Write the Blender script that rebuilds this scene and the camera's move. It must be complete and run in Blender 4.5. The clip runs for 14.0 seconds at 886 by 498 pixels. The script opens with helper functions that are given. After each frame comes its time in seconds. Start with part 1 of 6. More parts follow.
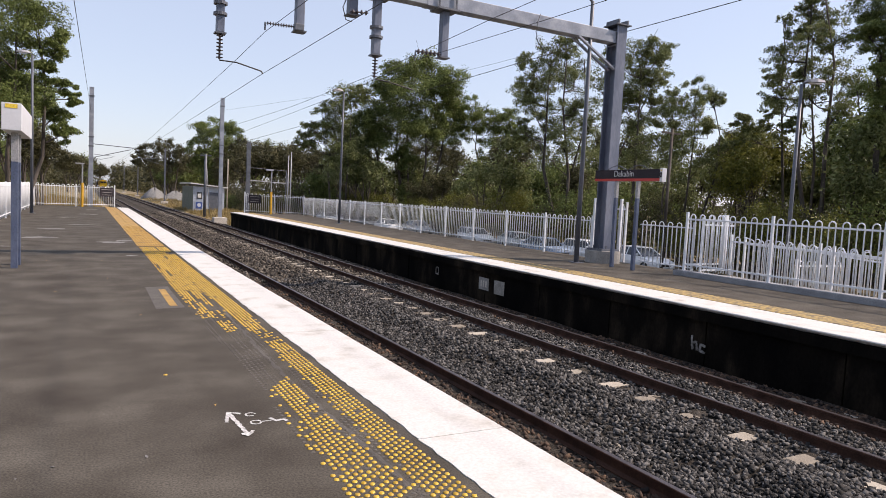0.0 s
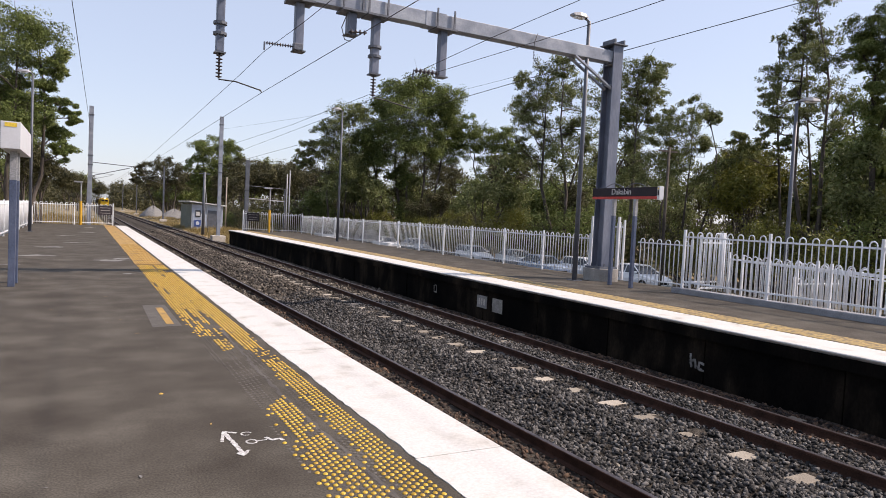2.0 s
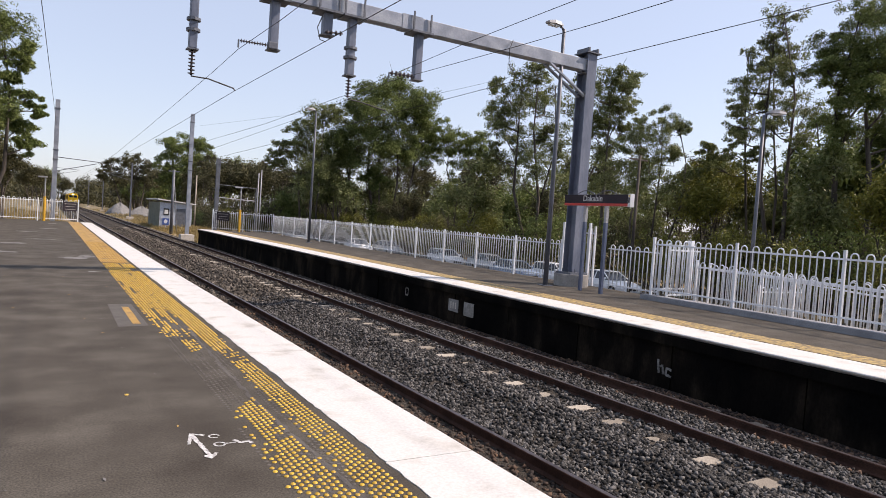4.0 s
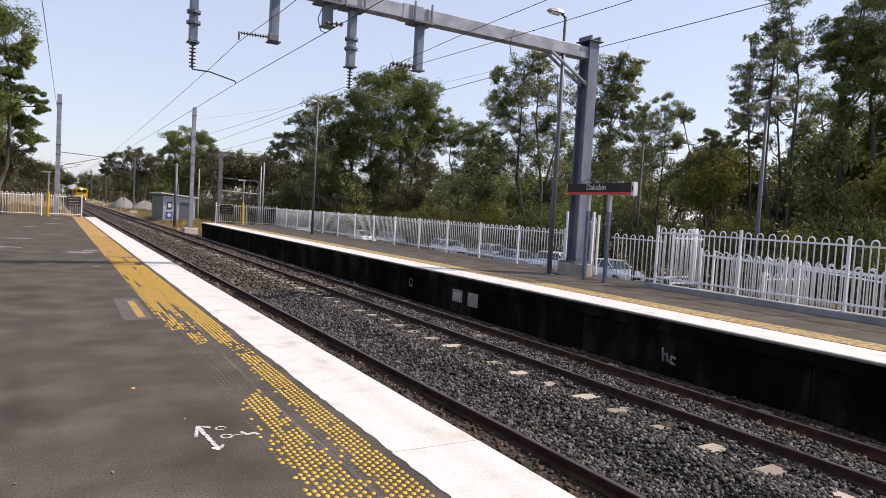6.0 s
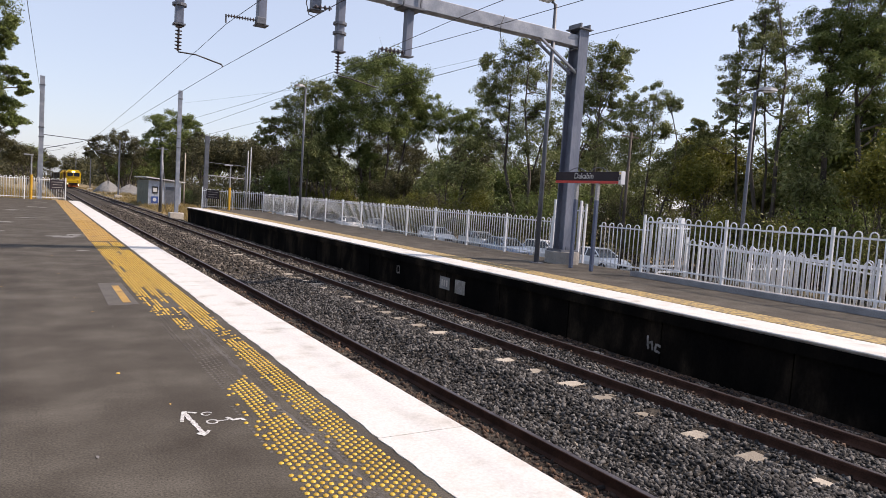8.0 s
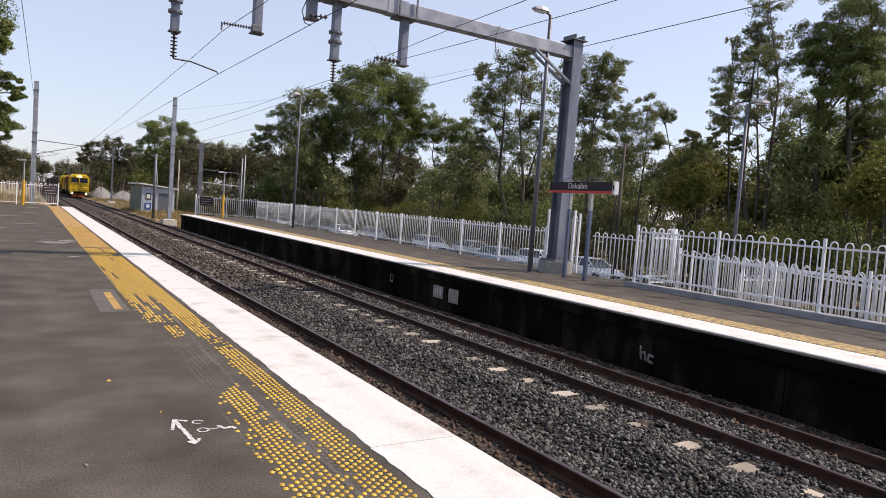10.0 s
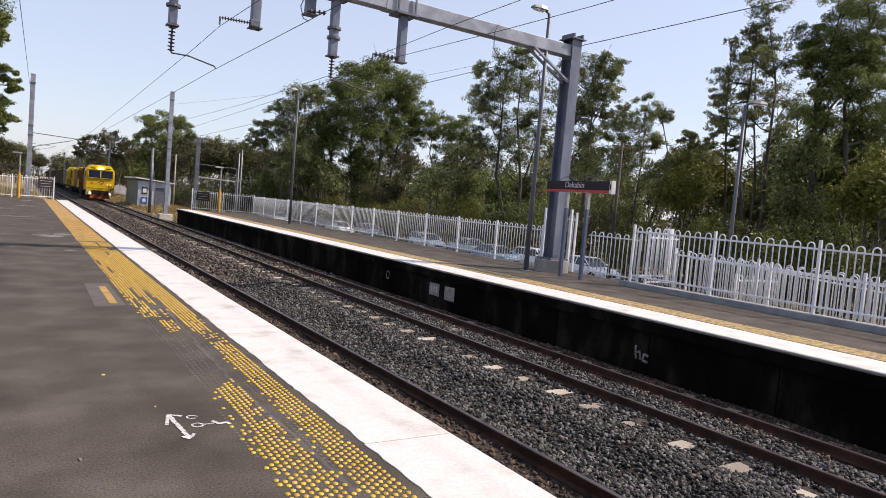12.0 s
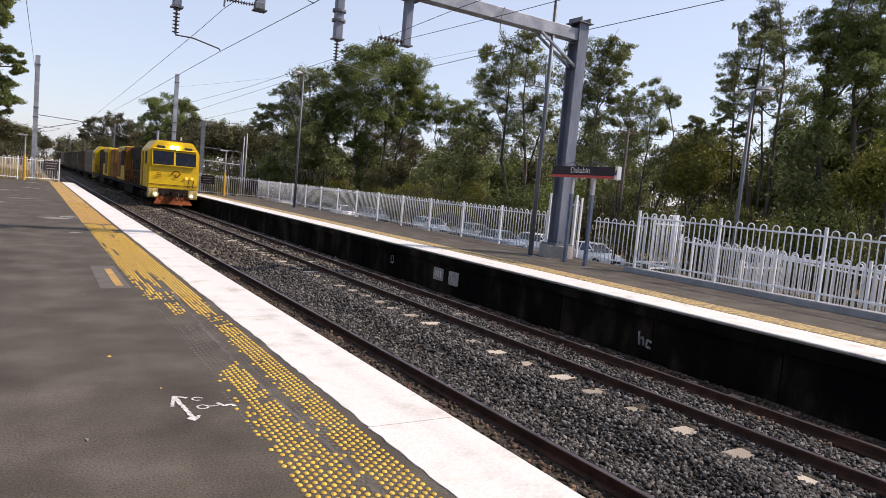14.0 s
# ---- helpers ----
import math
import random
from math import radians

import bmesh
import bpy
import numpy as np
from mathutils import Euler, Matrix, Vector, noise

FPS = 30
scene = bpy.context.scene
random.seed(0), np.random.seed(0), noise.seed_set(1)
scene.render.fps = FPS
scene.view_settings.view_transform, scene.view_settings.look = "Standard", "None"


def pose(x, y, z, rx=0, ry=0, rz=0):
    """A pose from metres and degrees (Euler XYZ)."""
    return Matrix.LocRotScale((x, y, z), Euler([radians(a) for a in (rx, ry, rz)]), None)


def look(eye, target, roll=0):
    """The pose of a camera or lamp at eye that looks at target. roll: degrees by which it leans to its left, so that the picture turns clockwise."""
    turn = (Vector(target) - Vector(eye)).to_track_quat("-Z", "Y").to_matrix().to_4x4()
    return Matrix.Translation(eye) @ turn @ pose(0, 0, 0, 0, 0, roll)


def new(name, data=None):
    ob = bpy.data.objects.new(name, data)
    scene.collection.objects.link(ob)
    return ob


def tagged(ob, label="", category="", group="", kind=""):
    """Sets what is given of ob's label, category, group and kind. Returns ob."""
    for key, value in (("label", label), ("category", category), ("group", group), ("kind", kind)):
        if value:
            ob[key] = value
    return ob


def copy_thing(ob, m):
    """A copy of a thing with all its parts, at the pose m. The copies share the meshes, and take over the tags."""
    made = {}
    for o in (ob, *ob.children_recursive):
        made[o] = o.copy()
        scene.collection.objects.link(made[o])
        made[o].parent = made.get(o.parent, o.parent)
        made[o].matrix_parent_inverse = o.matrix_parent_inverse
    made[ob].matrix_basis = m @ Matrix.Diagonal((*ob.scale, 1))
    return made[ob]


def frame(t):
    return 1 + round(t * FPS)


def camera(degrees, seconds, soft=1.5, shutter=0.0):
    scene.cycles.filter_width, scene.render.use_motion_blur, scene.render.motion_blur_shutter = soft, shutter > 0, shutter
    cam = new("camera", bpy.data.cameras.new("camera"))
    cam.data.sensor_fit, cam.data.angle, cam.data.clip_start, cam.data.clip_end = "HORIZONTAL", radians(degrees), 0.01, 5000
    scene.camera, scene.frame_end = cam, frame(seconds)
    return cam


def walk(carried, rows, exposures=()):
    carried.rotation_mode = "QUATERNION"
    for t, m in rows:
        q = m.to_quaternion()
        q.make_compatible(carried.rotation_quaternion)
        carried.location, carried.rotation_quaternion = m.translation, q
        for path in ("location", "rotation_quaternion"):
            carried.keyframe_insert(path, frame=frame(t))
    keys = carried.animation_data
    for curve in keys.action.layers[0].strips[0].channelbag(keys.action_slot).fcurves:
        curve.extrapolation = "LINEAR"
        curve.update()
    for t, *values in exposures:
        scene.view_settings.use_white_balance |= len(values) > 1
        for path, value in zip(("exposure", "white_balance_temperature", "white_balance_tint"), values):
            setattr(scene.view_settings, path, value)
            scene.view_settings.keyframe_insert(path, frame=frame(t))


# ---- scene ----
# ---------------------------------------------------------------- camera
cam = camera(67.1, 14.0, soft=0.88)
# seconds, x, y, z, tilt, roll, heading: a phone held at eye height on the near platform
PATH = [
    (0, 0.008, -0.004, 1.630, 85.86, 2.86, -28.32),
    (0.5, 0.031, -0.016, 1.630, 86.34, 3.22, -28.23),
    (1, 0.036, -0.020, 1.630, 86.08, 3.47, -28.74),
    (1.5, 0.024, -0.013, 1.630, 86.91, 3.08, -28.79),
    (2, 0.016, -0.009, 1.630, 87.40, 2.82, -28.38),
    (2.5, 0.005, -0.003, 1.630, 88.07, 3.06, -28.69),
    (3, 0.000, 0.000, 1.630, 88.06, 3.37, -30.79),
    (3.2, 0.000, 0.000, 1.630, 87.80, 3.71, -31.04),
    (5.3, 0.000, 0.000, 1.630, 87.84, 4.07, -30.22),
    (5.5, 0.000, 0.000, 1.630, 86.70, 3.71, -29.98),
    (6, 0.000, 0.000, 1.630, 87.00, 3.28, -30.54),
    (6.5, 0.000, 0.000, 1.630, 86.68, 3.67, -30.83),
    (7, 0.000, 0.000, 1.630, 86.35, 3.35, -31.86),
    (7.5, 0.000, 0.000, 1.630, 86.94, 3.59, -31.75),
    (8, 0.000, 0.000, 1.630, 85.97, 3.83, -31.67),
    (8.5, 0.000, 0.000, 1.630, 86.83, 3.63, -31.55),
    (11, 0.000, 0.000, 1.630, 86.77, 4.78, -32.61),
    (11.5, 0.000, 0.000, 1.630, 87.24, 4.77, -32.59),
    (12, 0.000, 0.000, 1.630, 86.57, 4.90, -32.47),
    (12.5, 0.000, 0.000, 1.630, 86.57, 4.81, -32.61),
    (13, 0.000, 0.000, 1.630, 86.31, 4.83, -32.28),
    (13.5, 0.000, 0.000, 1.630, 86.35, 4.60, -32.44),
    (14, 0.000, 0.000, 1.630, 85.24, 5.27, -32.21),
]
walk(cam, [(t, pose(x, y, z, tilt, 0, head) @ pose(0, 0, 0, 0, 0, roll)) for t, x, y, z, tilt, roll, head in PATH],
     [(0, 0.62, 7300, 20.5), (14, 0.62, 7300, 20.5)])

# ---------------------------------------------------------------- light
SUN_WAY = Vector((0.88, -0.365, 1.0)).normalized()
world = bpy.data.worlds.new("sky")
scene.world = world
world.use_nodes = True
sky = world.node_tree.nodes.new("ShaderNodeTexSky")
sky.sky_type = "NISHITA"
sky.sun_disc = False
sky.sun_elevation = radians(46.4)
sky.sun_rotation = math.atan2(0.88, -0.365)
sky.air_density = 1.05
sky.dust_density = 1.0
sky.ozone_density = 3.0
background = world.node_tree.nodes["Background"]
background.inputs["Strength"].default_value = 0.15
haze = world.node_tree.nodes.new("ShaderNodeMix")
haze.data_type = "RGBA"
haze.inputs[0].default_value = 0.62
haze.inputs[7].default_value = (2.50, 3.12, 4.04, 1)
world.node_tree.links.new(sky.outputs["Color"], haze.inputs[6])
world.node_tree.links.new(haze.outputs[2], background.inputs["Color"])
sun = new("sun", bpy.data.lights.new("sun", "SUN"))
sun.data.energy = 3.8
sun.data.angle = radians(1.1)
sun.data.color = (1.0, 0.95, 0.87)
sun.matrix_world = look(SUN_WAY * 80, (0, 0, 0))


# ---------------------------------------------------------------- materials
def material(name, colors, rough=0.7, metal=0.0, scale=6.0, fine=60.0, bump=0.2, bump_size=0.01, per="none",
             glow=None, stops=None, stretch=(1, 1, 1), fine_mix=0.35, spec=0.5, detail=6.0, island=0.5):
    """colors: two or three colours blended by a coarse noise, darkened and lightened by a fine one."""
    mat = bpy.data.materials.new(name)
    mat.use_nodes = True
    nt = mat.node_tree
    n, link = nt.nodes, nt.links.new
    bsdf = n["Principled BSDF"]
    bsdf.inputs["Roughness"].default_value = rough
    bsdf.inputs["Metallic"].default_value = metal
    bsdf.inputs["Specular IOR Level"].default_value = spec
    geo = n.new("ShaderNodeNewGeometry")
    tex = n.new("ShaderNodeTexCoord")
    mapping = n.new("ShaderNodeMapping")
    mapping.inputs["Scale"].default_value = stretch
    link(tex.outputs["Object"] if per != "world" else geo.outputs["Position"], mapping.inputs["Vector"])
    coarse = n.new("ShaderNodeTexNoise")
    coarse.inputs["Scale"].default_value = scale
    coarse.inputs["Detail"].default_value = detail
    link(mapping.outputs["Vector"], coarse.inputs["Vector"])
    ramp = n.new("ShaderNodeValToRGB")
    stops = stops or [0.35 + 0.3 * i / max(1, len(colors) - 1) for i in range(len(colors))]
    while len(ramp.color_ramp.elements) < len(colors):
        ramp.color_ramp.elements.new(0.5)
    for e, c, s in zip(ramp.color_ramp.elements, colors, stops):
        e.position, e.color = s, (*c, 1)
    source = coarse.outputs["Fac"]
    if per in ("island", "object"):
        rnd = geo.outputs["Random Per Island"]
        if per == "object":
            rnd = n.new("ShaderNodeObjectInfo").outputs["Random"]
        mix = n.new("ShaderNodeMath")
        mix.operation = "MULTIPLY_ADD"
        mix.inputs[1].default_value = island
        link(rnd, mix.inputs[0])
        half = n.new("ShaderNodeMath")
        half.operation = "MULTIPLY"
        half.inputs[1].default_value = 1 - island
        link(coarse.outputs["Fac"], half.inputs[0])
        link(half.outputs[0], mix.inputs[2])
        source = mix.outputs[0]
    link(source, ramp.inputs["Fac"])
    grain = n.new("ShaderNodeTexNoise")
    grain.inputs["Scale"].default_value = fine
    grain.inputs["Detail"].default_value = 7.0
    grain.inputs["Roughness"].default_value = 0.62
    link(mapping.outputs["Vector"], grain.inputs["Vector"])
    shade = n.new("ShaderNodeMapRange")
    shade.inputs["From Min"].default_value, shade.inputs["From Max"].default_value = 0.3, 0.7
    shade.inputs["To Min"].default_value, shade.inputs["To Max"].default_value = 1 - fine_mix, 1 + fine_mix
    link(grain.outputs["Fac"], shade.inputs["Value"])
    mul = n.new("ShaderNodeVectorMath")
    mul.operation = "SCALE"
    link(ramp.outputs["Color"], mul.inputs[0])
    link(shade.outputs[0], mul.inputs["Scale"])
    link(mul.outputs["Vector"], bsdf.inputs["Base Color"])
    if bump:
        b = n.new("ShaderNodeBump")
        b.inputs["Strength"].default_value, b.inputs["Distance"].default_value = bump, bump_size
        link(grain.outputs["Fac"], b.inputs["Height"])
        link(b.outputs["Normal"], bsdf.inputs["Normal"])
    if glow:
        bsdf.inputs["Emission Color"].default_value = (*glow[0], 1)
        bsdf.inputs["Emission Strength"].default_value = glow[1]
    return mat


def leaf_material(name, colors):
    mat = material(name, colors, rough=0.5, per="island", scale=0.5, fine=3.0, bump=0, fine_mix=0.2, spec=0.15, island=0.3, stops=[0.3, 0.48, 0.68])
    nt = mat.node_tree
    n, link = nt.nodes, nt.links.new
    bsdf = n["Principled BSDF"]
    col = bsdf.inputs["Base Color"].links[0].from_socket
    trans = n.new("ShaderNodeBsdfTranslucent")
    link(col, trans.inputs["Color"])
    mix = n.new("ShaderNodeMixShader")
    mix.inputs["Fac"].default_value = 0.3
    link(bsdf.outputs[0], mix.inputs[1])
    link(trans.outputs[0], mix.inputs[2])
    link(mix.outputs[0], n["Material Output"].inputs["Surface"])
    return mat


M_ASPHALT = material("platform asphalt", [(0.042, 0.035, 0.028), (0.062, 0.054, 0.044), (0.094, 0.084, 0.070)], 0.88, per="world", scale=1.5, fine=75, bump=0.45, bump_size=0.003, stops=[0.30, 0.5, 0.72], fine_mix=0.55, detail=12, spec=0.2)
M_CARPARK = material("car park asphalt", [(0.035, 0.035, 0.036), (0.06, 0.06, 0.06)], 0.9, per="world", scale=0.4, fine=30)
M_WHITE = material("white coping paint", [(0.36, 0.33, 0.29), (0.47, 0.45, 0.415), (0.54, 0.525, 0.50)], 0.6, per="world", scale=2.6, fine=40, bump=0.3, bump_size=0.004, stops=[0.27, 0.36, 0.48], fine_mix=0.13)
M_YELLOW = material("yellow stud plastic", [(0.40, 0.235, 0.016), (0.54, 0.335, 0.032)], 0.45, scale=9, fine=60, bump=0.1, per="island", fine_mix=0.12)
M_YELLOW_FAR = material("dusty yellow tactile strip", [(0.11, 0.085, 0.052), (0.24, 0.165, 0.06), (0.38, 0.265, 0.09)], 0.7, per="world", scale=11.0, fine=50, stops=[0.38, 0.48, 0.6], fine_mix=0.4, detail=3)
M_YELLOW_TILE = material("worn yellow tactile paint", [(0.11, 0.08, 0.045), (0.30, 0.17, 0.035), (0.42, 0.25, 0.05)], 0.6, per="world", scale=3.0, fine=45, stops=[0.25, 0.42, 0.7], fine_mix=0.25)
M_GROUND = material("dry grass earth", [(0.060, 0.065, 0.028), (0.17, 0.13, 0.065), (0.27, 0.20, 0.11)], 0.95, per="world", scale=0.22, fine=8, bump=0.6, bump_size=0.05, fine_mix=0.35)
M_BALLAST = material("grey crushed basalt", [(0.007, 0.007, 0.007), (0.034, 0.032, 0.031), (0.14, 0.132, 0.126)], 0.8, per="island", island=0.75, scale=2.2, fine=50, bump=0.4, bump_size=0.005, stops=[0.22, 0.5, 0.82], spec=0.25)
# Rust stain by the near track; its dark tones also paint shade by the far wall.
M_FOULED_SHADE = material("rust stained and shade dark ballast", [(0.010, 0.006, 0.005), (0.040, 0.024, 0.016), (0.13, 0.075, 0.045)], 0.9, per="island", scale=1.2, fine=50, bump=0.4, bump_size=0.005, stops=[0.25, 0.5, 0.75])
M_DUSTY = material("dusty brown grey ballast", [(0.022, 0.019, 0.016), (0.072, 0.062, 0.052), (0.17, 0.148, 0.125)], 0.9, per="island", island=0.7, scale=1.2, fine=40, bump=0.3, bump_size=0.005, stops=[0.2, 0.5, 0.82], spec=0.15)
M_BED = material("ballast bed", [(0.024, 0.020, 0.017), (0.078, 0.067, 0.056)], 0.95, per="world", scale=7, fine=30, bump=1.0, bump_size=0.04, fine_mix=0.6, spec=0.1)
M_SLEEPER = material("weathered concrete sleeper", [(0.20, 0.17, 0.135), (0.36, 0.315, 0.26)], 0.9, per="object", scale=6, fine=60, bump=0.3)
M_RAIL = material("rusty rail steel", [(0.034, 0.016, 0.011), (0.064, 0.031, 0.021)], 0.8, scale=5, fine=60, per="world", bump=0.3, bump_size=0.003, spec=0.2)
M_RAILHEAD = material("polished rail head", [(0.10, 0.078, 0.074), (0.16, 0.13, 0.125)], 0.42, 0.9, scale=3, fine=90, per="world", bump=0.05)
# Near-black tones put the wall's deep shade into the colour; brown blotches are stains.
M_WALL = material("shade darkened stained platform wall concrete", [(0.003, 0.003, 0.003), (0.007, 0.006, 0.005), (0.036, 0.027, 0.019)], 0.95, stops=[0.36, 0.52, 0.74], per="world", scale=1.3, fine=25, bump=0.5, bump_size=0.01, stretch=(1, 1, 0.5), spec=0.03)
M_CONCRETE = material("grey concrete", [(0.20, 0.19, 0.18), (0.28, 0.27, 0.255)], 0.9, scale=2.5, fine=50, bump=0.3, per="world")
M_PALECONC = material("pale mast footing concrete", [(0.42, 0.38, 0.33), (0.55, 0.50, 0.44)], 0.9, scale=3, fine=40, bump=0.3, per="world")
# White enamel toned down to grey for the shade on the wall.
M_PLATE = material("shade dimmed white enamel plate", [(0.20, 0.185, 0.165), (0.31, 0.295, 0.27)], 0.7, scale=5, fine=30, bump=0.05)
M_FENCE = material("white powder coated steel", [(0.62, 0.645, 0.68), (0.70, 0.725, 0.76)], 0.45, scale=3, fine=40, per="object", bump=0.05, fine_mix=0.06)
M_KERB = material("grey painted kerb", [(0.17, 0.175, 0.19), (0.24, 0.245, 0.26)], 0.8, scale=3, fine=50, per="world")
M_GALV = material("galvanised steel", [(0.19, 0.215, 0.26), (0.24, 0.265, 0.315), (0.31, 0.335, 0.38)], 0.5, 0.2, scale=2.2, fine=25, bump=0.08, per="world", fine_mix=0.12)
M_GALV_DARK = material("dull grey steel", [(0.09, 0.10, 0.12), (0.13, 0.14, 0.165)], 0.55, 0.3, scale=3, fine=30, per="world", bump=0.08)
M_COLUMN = material("weathered blue grey steel", [(0.085, 0.105, 0.15), (0.12, 0.14, 0.19), (0.17, 0.19, 0.24)], 0.5, 0.2, scale=2.2, fine=25, bump=0.08, per="world", fine_mix=0.14, stretch=(1, 1, 0.3))
M_POLE = material("grey painted lamp pole", [(0.07, 0.08, 0.10), (0.10, 0.11, 0.135)], 0.5, 0.2, scale=2, fine=40, per="world", bump=0.06)
M_BLUEPOLE = material("blue grey painted post", [(0.055, 0.075, 0.13), (0.085, 0.105, 0.165)], 0.5, 0.1, scale=3, fine=40, per="world", bump=0.05)
M_LIGHTPOST = material("light grey painted post", [(0.24, 0.245, 0.26), (0.31, 0.315, 0.33)], 0.5, 0.1, scale=3, fine=40, per="world", bump=0.05)
M_INSUL = material("brown glazed insulator", [(0.055, 0.045, 0.05), (0.09, 0.075, 0.08)], 0.3, scale=9, fine=30, bump=0)
M_WIRE = material("weathered copper wire", [(0.025, 0.025, 0.027), (0.04, 0.038, 0.038)], 0.6, 0.3, scale=3, fine=20, bump=0)
M_SIGN = material("charcoal sign face", [(0.028, 0.024, 0.030), (0.036, 0.030, 0.036)], 0.5, scale=2, fine=50, bump=0, spec=0.12)
M_SIGNRED = material("red sign band", [(0.42, 0.035, 0.03), (0.48, 0.045, 0.035)], 0.4, scale=4, fine=50, bump=0)
M_LETTER = material("white sign lettering", [(0.42, 0.42, 0.43), (0.48, 0.48, 0.49)], 0.5, bump=0, scale=5)
M_SIGNWHITE = material("white sign casing", [(0.52, 0.53, 0.56), (0.58, 0.59, 0.62)], 0.45, scale=1.2, fine=30, bump=0, fine_mix=0.05)
M_STICKER = material("yellow sticker", [(0.70, 0.48, 0.04), (0.76, 0.54, 0.06)], 0.5, bump=0)
M_YPOST = material("yellow painted sleeve", [(0.50, 0.27, 0.02), (0.58, 0.32, 0.03)], 0.5, bump=0.05, scale=4)
M_CHALK = material("white sprayed marking", [(0.24, 0.235, 0.23), (0.58, 0.57, 0.56)], 0.8, per="world", scale=45, fine=120, fine_mix=0.35)
M_SCRAPE = material("pale scuffed asphalt", [(0.06, 0.056, 0.052), (0.24, 0.23, 0.22)], 0.85, per="world", scale=4, fine=40, stretch=(0.4, 1, 1), fine_mix=0.5)
M_PATCH = material("lighter bitumen patch", [(0.062, 0.055, 0.048), (0.09, 0.081, 0.071)], 0.85, per="world", scale=5, fine=90, bump=0.4, bump_size=0.004)
M_WORN = material("scraped glue residue", [(0.050, 0.043, 0.037), (0.090, 0.079, 0.068)], 0.8, per="world", scale=9, fine=60, stretch=(1, 0.12, 1), fine_mix=0.3)
M_DARKLINE = material("tar joint", [(0.02, 0.018, 0.017), (0.03, 0.028, 0.026)], 0.7, per="world", scale=5)
M_TRAIN = material("yellow locomotive enamel", [(0.50, 0.315, 0.005), (0.58, 0.385, 0.008)], 0.4, scale=1.5, fine=14, bump=0.02, fine_mix=0.08, spec=0.3)
M_TRAINORANGE = material("brownish orange panels", [(0.10, 0.036, 0.008), (0.20, 0.085, 0.010)], 0.6, scale=1.2, fine=10, bump=0.05, spec=0.2)
M_TRAINDARK = material("dark brown machinery", [(0.012, 0.008, 0.007), (0.034, 0.020, 0.015)], 0.8, scale=1.5, fine=12, bump=0.2, spec=0.12)
M_TRAINRED = material("red pilot enamel", [(0.10, 0.018, 0.005), (0.20, 0.048, 0.008)], 0.6, spec=0.15, scale=3, fine=20, bump=0.05)
M_POD = material("dusty cream enamel", [(0.30, 0.24, 0.10), (0.46, 0.36, 0.14)], 0.7, scale=4, fine=16, bump=0.1, spec=0.15)
M_TRAINGREY = material("dusty underframe", [(0.010, 0.009, 0.009), (0.028, 0.024, 0.021)], 0.85, scale=3, fine=20, bump=0.2, spec=0.12)
M_TRAINGLASS = material("dark cab glass", [(0.006, 0.008, 0.014), (0.010, 0.013, 0.021)], 0.12, scale=1, bump=0, fine_mix=0.05, spec=0.22)
M_LAMP_ON = material("lit headlamp", [(0.9, 0.9, 0.85), (0.9, 0.9, 0.85)], 0.3, bump=0, glow=((1.0, 0.98, 0.92), 9.0))
M_LAMP_AMBER = material("lit amber marker", [(0.8, 0.5, 0.1), (0.8, 0.5, 0.1)], 0.3, bump=0, glow=((1.0, 0.6, 0.12), 0.4))
M_GREYBOX = material("grey container steel", [(0.045, 0.042, 0.038), (0.09, 0.083, 0.075)], 0.7, scale=0.8, fine=8, bump=0.05, spec=0.15)
M_BROWNBOX = material("rusty brown container steel", [(0.05, 0.033, 0.022), (0.095, 0.064, 0.042)], 0.75, scale=0.8, fine=8, bump=0.05, spec=0.15)
M_PALEBOX = material("pale beige container steel", [(0.13, 0.118, 0.10), (0.21, 0.195, 0.17)], 0.7, scale=0.8, fine=8, bump=0.05, spec=0.15)
M_HUT = material("pale blue grey hut sheeting", [(0.36, 0.40, 0.47), (0.44, 0.48, 0.55)], 0.6, scale=1.5, fine=14, bump=0.05)
M_HUTGREEN = material("grey green hut sheeting", [(0.13, 0.15, 0.12), (0.19, 0.20, 0.16)], 0.7, scale=1.5, fine=14, bump=0.05)
M_HUTROOF = material("pale hut roof sheeting", [(0.50, 0.50, 0.49), (0.62, 0.62, 0.60)], 0.5, scale=1.5, fine=14)
M_BLUE = material("blue sign enamel", [(0.03, 0.07, 0.24), (0.04, 0.09, 0.30)], 0.4, bump=0)
M_BLACK = material("dark opening", [(0.015, 0.015, 0.016), (0.022, 0.022, 0.024)], 0.6, bump=0)
M_GRAVEL = material("grey gravel heap", [(0.12, 0.12, 0.118), (0.19, 0.187, 0.182)], 0.95, per="world", scale=3, fine=20, bump=0.8, bump_size=0.05)
M_BARK = material("eucalypt bark", [(0.028, 0.023, 0.020), (0.065, 0.054, 0.046), (0.12, 0.10, 0.088)], 0.95, scale=1.6, fine=14, bump=0.6, bump_size=0.03, stretch=(1, 1, 0.25))
M_PALEBARK = material("bleached bare branch", [(0.26, 0.22, 0.18), (0.40, 0.35, 0.29)], 0.9, scale=2, fine=14, bump=0.3)
M_LEAF_A = leaf_material("olive eucalypt leaf", [(0.054, 0.066, 0.023), (0.130, 0.152, 0.055), (0.250, 0.270, 0.122)])
M_LEAF_B = leaf_material("deep green leaf", [(0.044, 0.060, 0.019), (0.112, 0.146, 0.042), (0.230, 0.270, 0.095)])
M_LEAF_C = leaf_material("yellow green wattle leaf", [(0.060, 0.068, 0.014), (0.125, 0.128, 0.026), (0.20, 0.195, 0.045)])
M_LEAF_D = leaf_material("grey brown she oak needles", [(0.036, 0.036, 0.019), (0.075, 0.073, 0.036), (0.125, 0.117, 0.058)])
